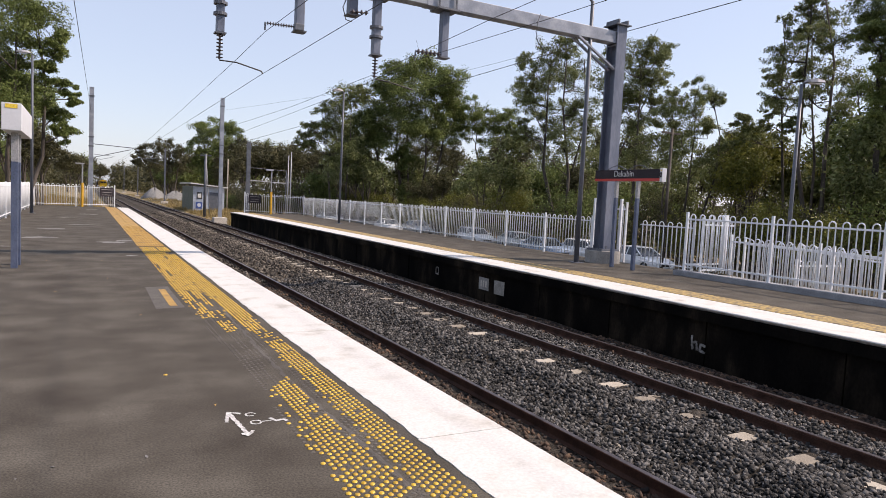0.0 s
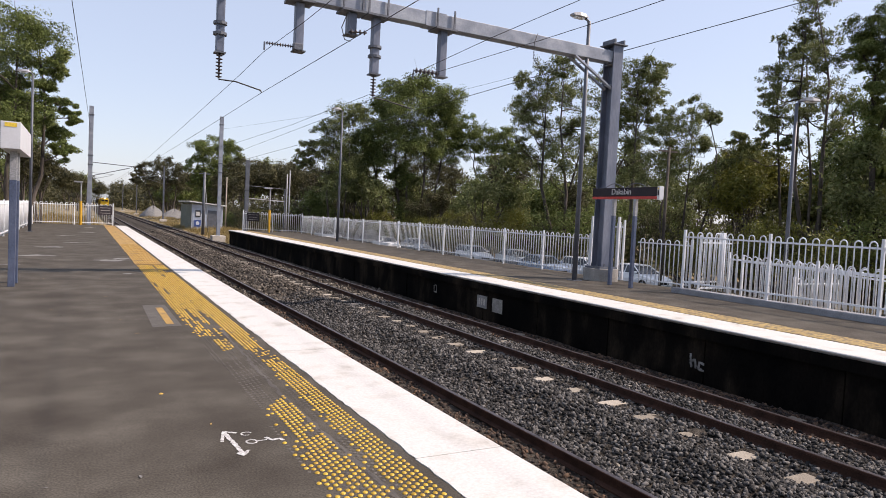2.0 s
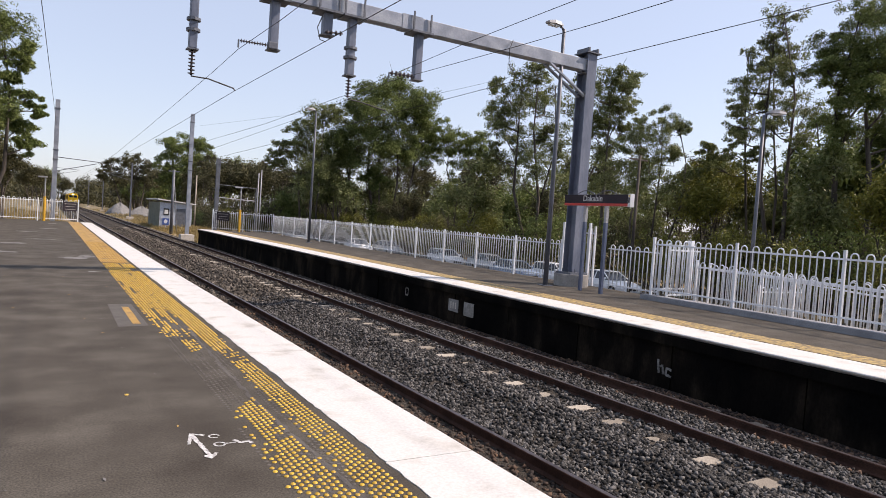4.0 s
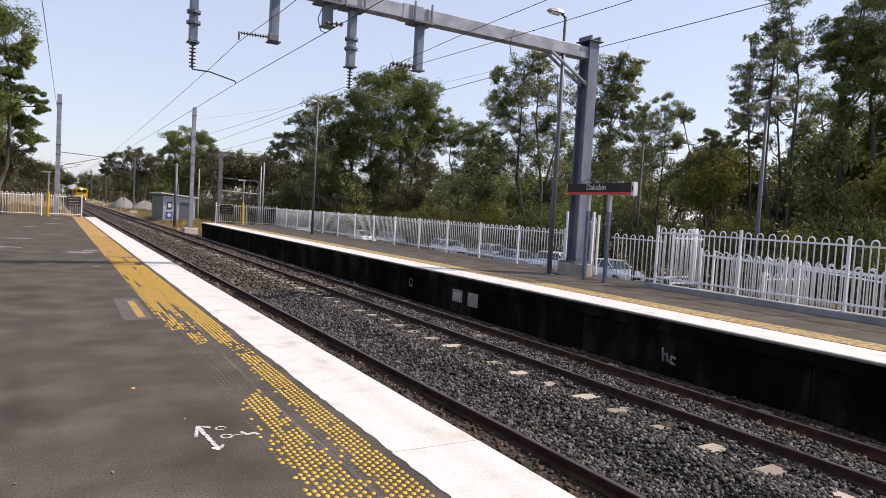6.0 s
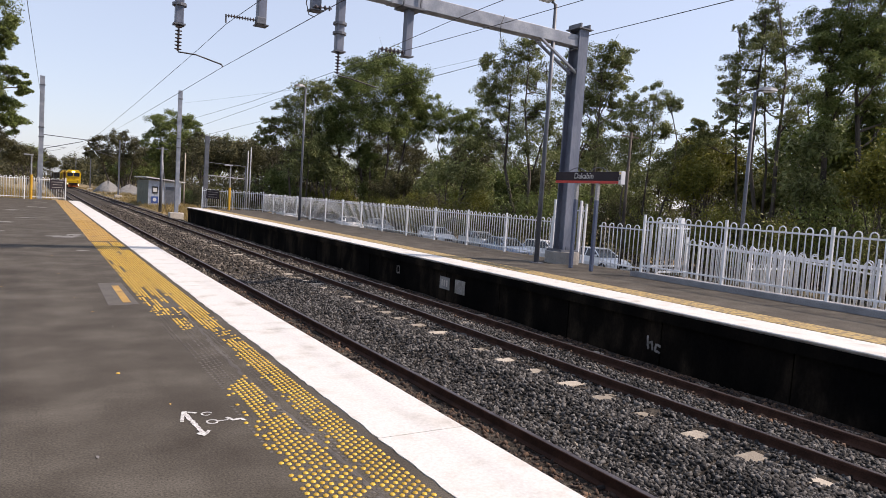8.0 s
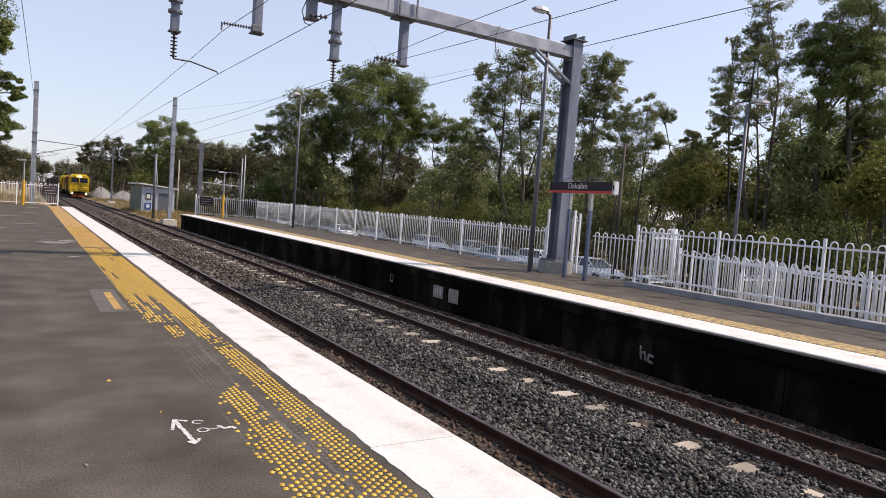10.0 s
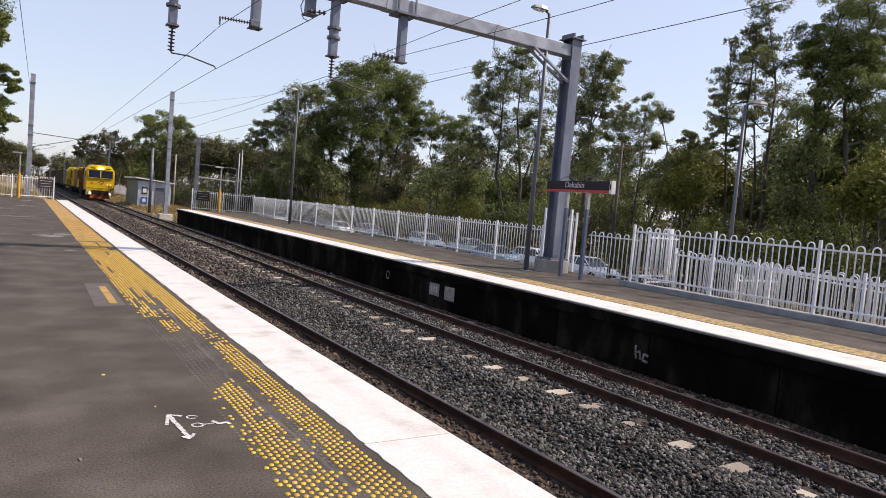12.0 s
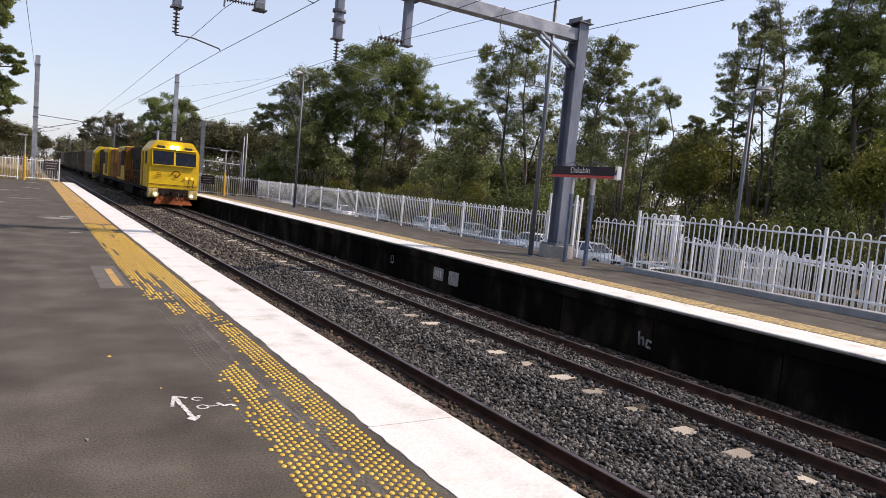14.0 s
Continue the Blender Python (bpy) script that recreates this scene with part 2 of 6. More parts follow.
M_GRASS = leaf_material("dry straw grass", [(0.13, 0.10, 0.04), (0.27, 0.20, 0.085), (0.36, 0.28, 0.14)])
M_TYRE = material("black tyre rubber", [(0.02, 0.02, 0.02), (0.035, 0.035, 0.035)], 0.85, bump=0.1)
M_CARGLASS = material("car window glass", [(0.02, 0.025, 0.03), (0.03, 0.035, 0.04)], 0.05, bump=0, fine_mix=0.05)
M_LAMPGLASS = material("pale lamp lens", [(0.60, 0.62, 0.62), (0.72, 0.73, 0.72)], 0.25, bump=0)
CAR_PAINTS = {
    "white": material("white car paint", [(0.78, 0.79, 0.80), (0.84, 0.85, 0.86)], 0.25, bump=0, fine_mix=0.04),
    "silver": material("silver car paint", [(0.40, 0.42, 0.45), (0.48, 0.50, 0.53)], 0.3, 0.5, bump=0, fine_mix=0.04),
    "blue": material("pale blue car paint", [(0.20, 0.27, 0.38), (0.26, 0.33, 0.44)], 0.3, 0.3, bump=0, fine_mix=0.04),
    "dark": material("dark grey car paint", [(0.05, 0.055, 0.065), (0.07, 0.075, 0.085)], 0.3, 0.3, bump=0, fine_mix=0.04),
}


# ---------------------------------------------------------------- builders
def thing(name, at=(0, 0, 0), turn=0.0, label="", category="", group="", kind=""):
    ob = new(name)
    ob.matrix_basis = pose(*at, 0, 0, turn)
    ob.empty_display_size = 0.2
    return tagged(ob, label, category, group, kind)


def mesh_of(bm, name, mat):
    me = bpy.data.meshes.new(name)
    bm.to_mesh(me)
    bm.free()
    me.materials.append(mat)
    return me


def part(name, bm, mat, parent, label="", smooth=False):
    """Links a bmesh (or a mesh made before) as one mesh under a thing or a part."""
    me = mesh_of(bm, name, mat) if isinstance(bm, bmesh.types.BMesh) else bm
    if smooth:
        me.polygons.foreach_set("use_smooth", [True] * len(me.polygons))
    ob = new(name, me)
    ob.parent = parent
    return tagged(ob, label)


def arrays(name, verts, faces, mat):
    """A mesh from numpy arrays of vertices and of faces that all have as many corners."""
    me = bpy.data.meshes.new(name)
    verts, faces = np.asarray(verts, np.float32), np.asarray(faces, np.int32)
    k = faces.shape[1]
    me.vertices.add(len(verts))
    me.vertices.foreach_set("co", verts.ravel())
    me.loops.add(faces.size)
    me.loops.foreach_set("vertex_index", faces.ravel())
    me.polygons.add(len(faces))
    me.polygons.foreach_set("loop_start", np.arange(0, faces.size, k, dtype=np.int32))
    me.update(calc_edges=True)
    me.materials.append(mat)
    return me


def box(bm, x0, y0, z0, x1, y1, z1, bevel=0.0):
    got = bmesh.ops.create_cube(bm, size=1.0)["verts"]
    for v in got:
        v.co = Vector(((x0 + x1) / 2 + v.co.x * (x1 - x0), (y0 + y1) / 2 + v.co.y * (y1 - y0), (z0 + z1) / 2 + v.co.z * (z1 - z0)))
    if bevel:
        edges = list({e for v in got for e in v.link_edges})
        bmesh.ops.bevel(bm, geom=edges, offset=bevel, segments=2, affect="EDGES", profile=0.6)
    return bm


def boxed(*a, bevel=0.0):
    return box(bmesh.new(), *a, bevel=bevel)


def tube(bm, points, radii, sides=8, cap=True):
    """A pipe through points, with a radius at each."""
    points = [Vector(p) for p in points]
    if isinstance(radii, (int, float)):
        radii = [radii] * len(points)
    rings = []
    side = None
    for i, p in enumerate(points):
        way = (points[min(i + 1, len(points) - 1)] - points[max(i - 1, 0)]).normalized()
        ref = side if side is not None else (Vector((1, 0, 0)) if abs(way.x) < 0.9 else Vector((0, 1, 0)))
        u = (ref - way * ref.dot(way)).normalized()
        side = u
        w = way.cross(u)
        rings.append([bm.verts.new(p + (u * math.cos(a) + w * math.sin(a)) * radii[i]) for a in [2 * math.pi * k / sides for k in range(sides)]])
    for a, b in zip(rings, rings[1:]):
        for k in range(sides):
            bm.faces.new((a[k], a[(k + 1) % sides], b[(k + 1) % sides], b[k]))
    if cap:
        bm.faces.new(rings[0][::-1])
        bm.faces.new(rings[-1])
    return bm


def tubed(points, radii, sides=8):
    return tube(bmesh.new(), points, radii, sides)


def extrude_profile(bm, profile, y0, y1, axis="y"):
    """A closed outline in (x, z), drawn out along y; or in (y, z), drawn out along x."""
    def at(p, s):
        return (p[0], s, p[1]) if axis == "y" else (s, p[0], p[1])
    a = [bm.verts.new(at(p, y0)) for p in profile]
    b = [bm.verts.new(at(p, y1)) for p in profile]
    n = len(profile)
    for i in range(n):
        bm.faces.new((a[i], a[(i + 1) % n], b[(i + 1) % n], b[i]))
    bm.faces.new(a[::-1])
    bm.faces.new(b)
    bmesh.ops.recalc_face_normals(bm, faces=bm.faces)
    return bm


def flat(bm, outline, z):
    bm.faces.new([bm.verts.new((x, y, z)) for x, y in outline])
    return bm


# ---------------------------------------------------------------- ground
TRACK_A, TRACK_B, RAIL_TOP, GAUGE = 4.12, 7.87, -0.81, 1.067
EDGE_A, END = 2.74, 52.6
FAR = 900.0


def ground_height(x, y):
    bank = np.clip((x - 15.2) / 4.0, 0, 1)
    left = np.clip((-x - 1.5) / 4.0, 0, 1)
    right = np.clip((x - 9.6) / 2.0, 0, 1) * (1 - bank)
    base = -1.12 - 1.05 * bank + 0.5 * left + 0.22 * right
    return base + 0.06 * np.sin(x * 0.7 + 0.3 * y) * np.clip(abs(x - 6) - 6, 0, 1) + np.clip((np.hypot(x, y) - 150) / 600, 0, 1) * 0.6


def make_ground():
    xs = np.unique(np.concatenate([np.arange(-60, 60.1, 1.0), np.linspace(-2500, -60, 30), np.linspace(60, 2500, 30)]))
    ys = np.unique(np.concatenate([np.arange(-30, 200.1, 2.0), np.linspace(-2500, -30, 25), np.linspace(200, 3500, 40)]))
    gx, gy = np.meshgrid(xs, ys)
    verts = np.stack([gx, gy, ground_height(gx, gy)], -1).reshape(-1, 3)
    i, j = np.meshgrid(np.arange(len(xs) - 1), np.arange(len(ys) - 1))
    a = (j * len(xs) + i).ravel()
    me = arrays("ground", verts, np.stack([a, a + 1, a + 1 + len(xs), a + len(xs)], -1), M_GROUND)
    tagged(new("ground", me), "dry grassy ground round the railway line", "ground", kind="structure")
    bm = bmesh.new()
    box(bm, 20.2, -20, -2.6, 35.0, 98, -2.08)
    tagged(new("car_park", mesh_of(bm, "car_park", M_CARPARK)), "grey asphalt car park below the platform", "car park", kind="structure")


make_ground()


# ---------------------------------------------------------------- track
def make_bed():
    xs = np.arange(2.6, 9.71, 0.12)
    ys = np.concatenate([np.arange(-4, 40, 0.25), np.arange(40, 120, 1.5), np.linspace(120, FAR, 60)])
    gx, gy = np.meshgrid(xs, ys)
    z = bed_height(gx, gy)
    verts = np.stack([gx, gy, z], -1).reshape(-1, 3)
    i, j = np.meshgrid(np.arange(len(xs) - 1), np.arange(len(ys) - 1))
    a = (j * len(xs) + i).ravel()
    me = arrays("ballast_bed", verts, np.stack([a, a + 1, a + 1 + len(xs), a + len(xs)], -1), M_BED)
    tagged(new("ballast_bed", me), "dark grey crushed stone bed under both tracks", "ballast", kind="structure")


def bed_height(x, y):
    z = np.full_like(x, -0.948)
    z += 0.10 * np.exp(-((x - 6.02) / 0.30) ** 2) - 0.03 * np.exp(-((x - 5.3) / 0.3) ** 2)
    z -= 0.03 * ((x > 6.70) & (x < 7.02))
    z -= 0.10 * np.clip((x - 8.75) / 0.8, 0, 1)
    z -= 0.05 * np.clip((3.5 - x) / 0.6, 0, 1)
    return z + 0.012 * np.sin(x * 5.1 + y * 1.7) + 0.010 * np.sin(y * 2.9 - x * 2.2)


make_bed()


def make_rails():
    prof = [(-0.065, -0.14), (0.065, -0.14), (0.065, -0.125), (0.012, -0.105), (0.012, -0.04), (0.034, -0.03), (0.034, -0.004), (0.028, -0.002), (-0.028, -0.002), (-0.034, -0.004), (-0.034, -0.03), (-0.012, -0.04), (-0.012, -0.105), (-0.065, -0.125)]
    for track in (TRACK_A, TRACK_B):
        for s in (-1, 1):
            x = track + s * GAUGE / 2
            rail = thing("rail", (x, 0, RAIL_TOP), 0, "rusty steel running rail with a polished head on concrete sleepers", "rail", "running rails")
            part("rail_body", extrude_profile(bmesh.new(), prof, -12, FAR), M_RAIL, rail)
            part("rail_head", boxed(-0.027, -12, -0.003, 0.027, FAR, 0.001), M_RAILHEAD, rail, "shiny worn running surface")


make_rails()

SLEEPER = mesh_of(boxed(-1.2, -0.115, -0.2, 1.2, 0.115, 0, bevel=0.02), "sleeper", M_SLEEPER)


def make_sleepers():
    rnd = random.Random(4)
    for track, first in ((TRACK_B, 5.07), (TRACK_A, 5.4)):
        for k in range(-6, 92):
            y = first + k * 0.763
            ob = new("sleeper", SLEEPER)
            ob.matrix_basis = pose(track + rnd.uniform(-0.02, 0.02), y + rnd.uniform(-0.02, 0.02), RAIL_TOP - (0.139 if track == TRACK_B else 0.17) - rnd.uniform(0, 0.012), 0, 0, rnd.uniform(-0.8, 0.8))
            tagged(ob, "pale concrete sleeper half buried in ballast", "sleeper", "railway sleepers")


make_sleepers()


def stones(name, count, x0, x1, y0, y1, size, mat, seed, lift=0.0, label=""):
    """Crushed rock: dented blocks, all in one mesh."""
    g = np.random.default_rng(seed)
    x, y = g.uniform(x0, x1, count), y0 + (y1 - y0) * g.uniform(0, 1, count) ** 1.35
    s = size * g.uniform(0.55, 1.25, count)
    centre = np.stack([x, y, bed_height(x, y) + lift + g.uniform(-0.012, 0.02, count)], -1)
    on_sleeper = np.zeros(count, bool)
    for track, first in ((TRACK_B, 5.07),):
        near = abs((y - first + 0.3815) % 0.763 - 0.3815) < 0.10 + 0.03 * np.sin(40 * x + 9 * y)
        on_sleeper |= near & (x > 6.66) & (x < 7.12) & (g.uniform(0, 1, count) < 0.985)
        on_sleeper |= near & (x > 7.45) & (x < 8.1) & (g.uniform(0, 1, count) < 0.12)
    for r in (TRACK_A - GAUGE / 2, TRACK_A + GAUGE / 2, TRACK_B - GAUGE / 2, TRACK_B + GAUGE / 2):
        on_sleeper |= abs(x - r) < 0.07
    keep = ~on_sleeper
    centre, s = centre[keep], s[keep]
    n = len(s)
    cube = np.array([(a, b, c) for a in (-1, 1) for b in (-1, 1) for c in (-1, 1)], float) * 0.5
    v = cube[None] * g.uniform(0.72, 1.08, (n, 8, 1)) * np.stack([g.uniform(0.8, 1.45, n), g.uniform(0.6, 1.0, n), g.uniform(0.35, 0.8, n)], -1)[:, None]
    q = g.normal(size=(n, 4))
    q /= np.linalg.norm(q, axis=1)[:, None]
    w, a, b, c = q.T
    rot = np.stack([1 - 2 * (b * b + c * c), 2 * (a * b - c * w), 2 * (a * c + b * w), 2 * (a * b + c * w), 1 - 2 * (a * a + c * c), 2 * (b * c - a * w), 2 * (a * c - b * w), 2 * (b * c + a * w), 1 - 2 * (a * a + b * b)], -1).reshape(n, 3, 3)
    v = np.einsum("nij,nkj->nki", rot, v) * s[:, None, None] + centre[:, None]
    faces = np.array([(0, 1, 3, 2), (4, 6, 7, 5), (0, 4, 5, 1), (2, 3, 7, 6), (0, 2, 6, 4), (1, 5, 7, 3)])
    f = (faces[None] + 8 * np.arange(n)[:, None, None]).reshape(-1, 4)
    tagged(new(name, arrays(name, v.reshape(-1, 3), f, mat)), label, "ballast", kind="stuff")


# ---------------------------------------------------------------- platforms
def make_platform_near():
    bm = bmesh.new()
    box(bm, -3.1, -14, -1.3, 2.03, END, 0.0)
    tagged(new("platform_near", mesh_of(bm, "platform_near", M_ASPHALT)), "worn dark asphalt platform surface", "platform", kind="structure")
    # concrete coping blocks, painted white, with thin joints between
    rnd = random.Random(2)
    coping = thing("coping", label="white painted concrete platform edge with fine joints", category="platform edge", kind="structure")
    y = -14.35
    while y < END:
        long = min(3.66, END - y)
        bm = bmesh.new()
        n = 40
        left = [bm.verts.new((2.03 + rnd.uniform(-0.010, 0.010) + 0.005 * math.sin(3.1 * (y + long * k / n)), y + 0.004 + (long - 0.008) * k / n, 0.006)) for k in range(n + 1)]
        right = [bm.verts.new((2.715, y + 0.004 + (long - 0.008) * k / n, 0.006)) for k in range(n + 1)]
        nose = [bm.verts.new((EDGE_A, v.co.y, -0.014)) for v in right]
        low = [bm.verts.new((EDGE_A, v.co.y, -0.16)) for v in right]
        back = [bm.verts.new((v.co.x, v.co.y, -0.16)) for v in left]
        for a, b in ((left, right), (right, nose), (nose, low), (low, back), (back, left)):
            for k in range(n):
                bm.faces.new((a[k], b[k], b[k + 1], a[k + 1]))
        for k in (0, n):
            bm.faces.new((left[k], right[k], nose[k], low[k], back[k]))
        bmesh.ops.recalc_face_normals(bm, faces=bm.faces)
        part("coping_block", bm, M_WHITE, coping)
        y += 3.66
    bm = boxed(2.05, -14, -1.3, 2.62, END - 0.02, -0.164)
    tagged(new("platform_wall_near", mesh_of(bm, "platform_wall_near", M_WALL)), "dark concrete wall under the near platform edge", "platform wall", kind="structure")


make_platform_near()


def make_platform_far():
    bm = boxed(9.64, -14, -1.5, 14.75, 51.0, -0.004)
    tagged(new("platform_far", mesh_of(bm, "platform_far", M_ASPHALT)), "grey asphalt surface of the opposite platform", "platform", kind="structure")
    coping = thing("coping", label="white painted concrete coping overhanging a dark wall", category="platform edge", kind="structure")
    y = -14
    while y < 51:
        long = min(3.66, 51.15 - y)
        bm = bmesh.new()
        prof = [(10.42, 0.006), (9.53, 0.006), (9.505, 0.002), (9.495, -0.010), (9.51, -0.03), (9.56, -0.06), (10.42, -0.06)]
        extrude_profile(bm, prof, y + 0.003, y + long - 0.003)
        part("coping_block", bm, M_WHITE, coping)
        y += 3.66
    # Wall colour already holds the shade under the coping.
    wall = thing("platform_wall_far", label="stained dark wall of the opposite platform, deep shade put in its colour", category="platform wall", kind="structure")
    y = -14
    rnd = random.Random(8)
    while y < 51:
        long = min(2.44, 51 - y)
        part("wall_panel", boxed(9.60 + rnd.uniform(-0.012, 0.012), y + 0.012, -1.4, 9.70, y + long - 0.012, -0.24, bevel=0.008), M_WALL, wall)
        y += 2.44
    # Dark strip added to draw the shaded lower face of the coping.
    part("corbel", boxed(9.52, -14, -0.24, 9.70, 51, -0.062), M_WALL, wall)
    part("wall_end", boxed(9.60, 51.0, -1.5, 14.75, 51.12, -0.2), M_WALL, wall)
    strip = boxed(10.48, -14, -0.02, 11.12, 50.6, 0.006)
    ob = new("tactile_strip", mesh_of(strip, "tactile_strip", M_YELLOW_FAR))
    tagged(ob, "worn yellow tactile strip on the opposite platform", "tactile paving", kind="structure")


make_platform_far()


def stud_mesh(name, mat):
    bm = bmesh.new()
    rings = [(0.0175, 0.0), (0.0165, 0.004), (0.0125, 0.0062)]
    loops = [[bm.verts.new((r * math.cos(a), r * math.sin(a), z)) for a in [2 * math.pi * k / 10 for k in range(10)]] for r, z in rings]
    for a, b in zip(loops, loops[1:]):
        for k in range(10):
            bm.faces.new((a[k], a[(k + 1) % 10], b[(k + 1) % 10], b[k]))
    bm.faces.new(loops[-1])
    return mesh_of(bm, name, mat)


def stud_places():
    """Where yellow studs are still stuck down, and where only their marks are left."""
    rnd = random.Random(5)
    there, gone = [], []
    for c in range(16):
        x = 1.935 - 0.0425 * c
        for k in range(int((19.4 - 1.2) / 0.064)):
            y = 1.2 + 0.064 * (k + 0.5 * (c % 2))
            line = 0.5 + 0.9 * noise.noise((c * 7.31, y * 0.55, 3.0))
            edge = 0.30 * noise.noise((c * 5.17, 0.5, 8.0))
            if y < 4.9 + 0.75 * (c >= 8) + edge:
                p = 0.98 if c < 6 else (0.85 if y < 3.6 and c == 7 else 0.12) if c < 8 else 0.96
                if c == 5 and y > 3.4:
                    p = 0.6
                if c >= 13:
                    p = 0.95 - 0.40 * max(0.0, y - 3.6) - 0.15 * (c - 13)
                if c >= 8 and y > 4.6:
                    p -= 0.35 * (line < 0.42)
            elif y < 7.15 + edge:
                p = 0.97 if c < 5 else 0.25 if c == 5 else 0.0
            elif y < 7.8 + edge:
                p = 0.35 if c < 5 else 0.0
            elif y < 8.75:
                p = 0.96 if 1 <= c <= 5 else 0.4 if c == 0 else 0.0
                if 8 <= c <= 11 and y < 8.5:
                    p = 0.75
            else:
                grown = min(1.0, (y - 8.3) / 3.0)
                if c <= 5:
                    p = 0.98
                elif c <= 7:
                    p = 0.85 * grown * (line > 0.42)
                elif c <= 14:
                    p = (0.55 + 0.42 * grown) * (line > 0.5 - 0.42 * grown)
                else:
                    p = 0.6 * grown
                if 17.3 < y < 18.0 and c < 4:
                    p = 0.1
            (there if rnd.random() < p else gone).append((x + rnd.uniform(-0.002, 0.002), y + rnd.uniform(-0.002, 0.002)))
    there.append((0.64, 6.13))
    return there, gone


def make_tactile():
    there, gone = stud_places()
    strip = thing("tactile_strip", label="yellow tactile studs, many worn away, along the platform edge", category="tactile paving", kind="structure")
    stud = stud_mesh("stud", M_YELLOW)
    near = sorted(there, key=lambda p: p[1] + abs(p[0] - 1.6))[:300]
    chosen = set(near)
    for x, y in near:
        ob = part("stud", stud, M_YELLOW, strip)
        ob.location = (x, y, 0.002)
    rest = np.array([p for p in there if p not in chosen])
    ring = [(math.cos(a), math.sin(a)) for a in [2 * math.pi * k / 8 for k in range(8)]]

    def discs(name, places, r, z0, z1, mat):
        base = np.array([(c * r, s * r, z0) for c, s in ring] + [(c * r * 0.78, s * r * 0.78, z1) for c, s in ring])
        v = base[None] + np.concatenate([places, np.zeros((len(places), 1))], 1)[:, None]
        f = [(k, (k + 1) % 8, 8 + (k + 1) % 8, 8 + k) for k in range(8)] + [(8, 9, 10, 11), (8, 11, 12, 15), (12, 13, 14, 15)]
        f = (np.array(f)[None] + 16 * np.arange(len(places))[:, None, None]).reshape(-1, 4)
        ob = part(name, arrays(name, v.reshape(-1, 3), f, mat), mat, strip)
        ob["kind"] = "stuff"

    discs("studs", rest, 0.0175, 0.001, 0.0075, M_YELLOW)
    discs("stud_marks", np.array([p for p in gone if noise.noise((p[0] * 9, p[1] * 0.9, 1.0)) > -0.08]), 0.015, 0.001, 0.003, M_WORN)
    # the older, solid yellow strip farther along, its tiles covered with dots
    dots = [(1.925 - 0.0425 * c, 19.65 + 0.064 * (k + 0.5 * (c % 2))) for c in range(15) for k in range(int((29 - 19.65) / 0.064))]
    discs("tile_dots", np.array(dots), 0.0175, 0.006, 0.0125, M_YELLOW_TILE)
    y = 19.6
    rnd = random.Random(3)
    while y < END - 0.4:
        part("tactile_tile", boxed(1.27 + rnd.uniform(-0.02, 0.02), y + 0.003, -0.01, 1.59, y + 0.297, 0.007 + rnd.uniform(0, 0.002)), M_YELLOW_TILE, strip)
        part("tactile_tile", boxed(1.596, y + 0.003, -0.01, 1.945 + rnd.uniform(-0.012, 0.012), y + 0.297, 0.007 + rnd.uniform(0, 0.002)), M_YELLOW_TILE, strip)
        y += 0.30
    # scraped streak between the two bands of studs
    bm = bmesh.new()
    ys = np.linspace(1.3, 9.5, 110)
    a = [bm.verts.new((1.625 + 0.035 * math.sin(y * 0.8) + rnd.uniform(-0.022, 0.022), y, 0.0015)) for y in ys]
    b = [bm.verts.new((1.66 + 0.035 * math.sin(y * 0.8) + rnd.uniform(-0.014, 0.02), y, 0.0015)) for y in ys]
    for k in range(len(ys) - 1):
        bm.faces.new((a[k], b[k], b[k + 1], a[k + 1]))
    part("scrape", bm, M_WORN, strip, "grey scraped streak")


make_tactile()


def stroke(bm, points, width, z, rnd, rough=0.25):
    """A ragged brush or spray stroke lying flat."""
    pts = []
    for p, q in zip(points, points[1:]):
        n = max(2, int(math.dist(p, q) / 0.02))
        pts += [(p[0] + (q[0] - p[0]) * k / n, p[1] + (q[1] - p[1]) * k / n) for k in range(n)]
    pts.append(points[-1])
    rows = []
    for i, (x, y) in enumerate(pts):
        ax, ay = pts[max(0, i - 1)]
        bx, by = pts[min(len(pts) - 1, i + 1)]
        d = math.hypot(bx - ax, by - ay) or 1
        nx, ny = -(by - ay) / d, (bx - ax) / d
        w1, w2 = [width / 2 * (1 + rnd.uniform(-rough, rough)) for _ in "ab"]
        rows.append((bm.verts.new((x + nx * w1, y + ny * w1, z)), bm.verts.new((x - nx * w2, y - ny * w2, z))))
    for (a, b), (c, d) in zip(rows, rows[1:]):
        bm.faces.new((a, b, d, c))


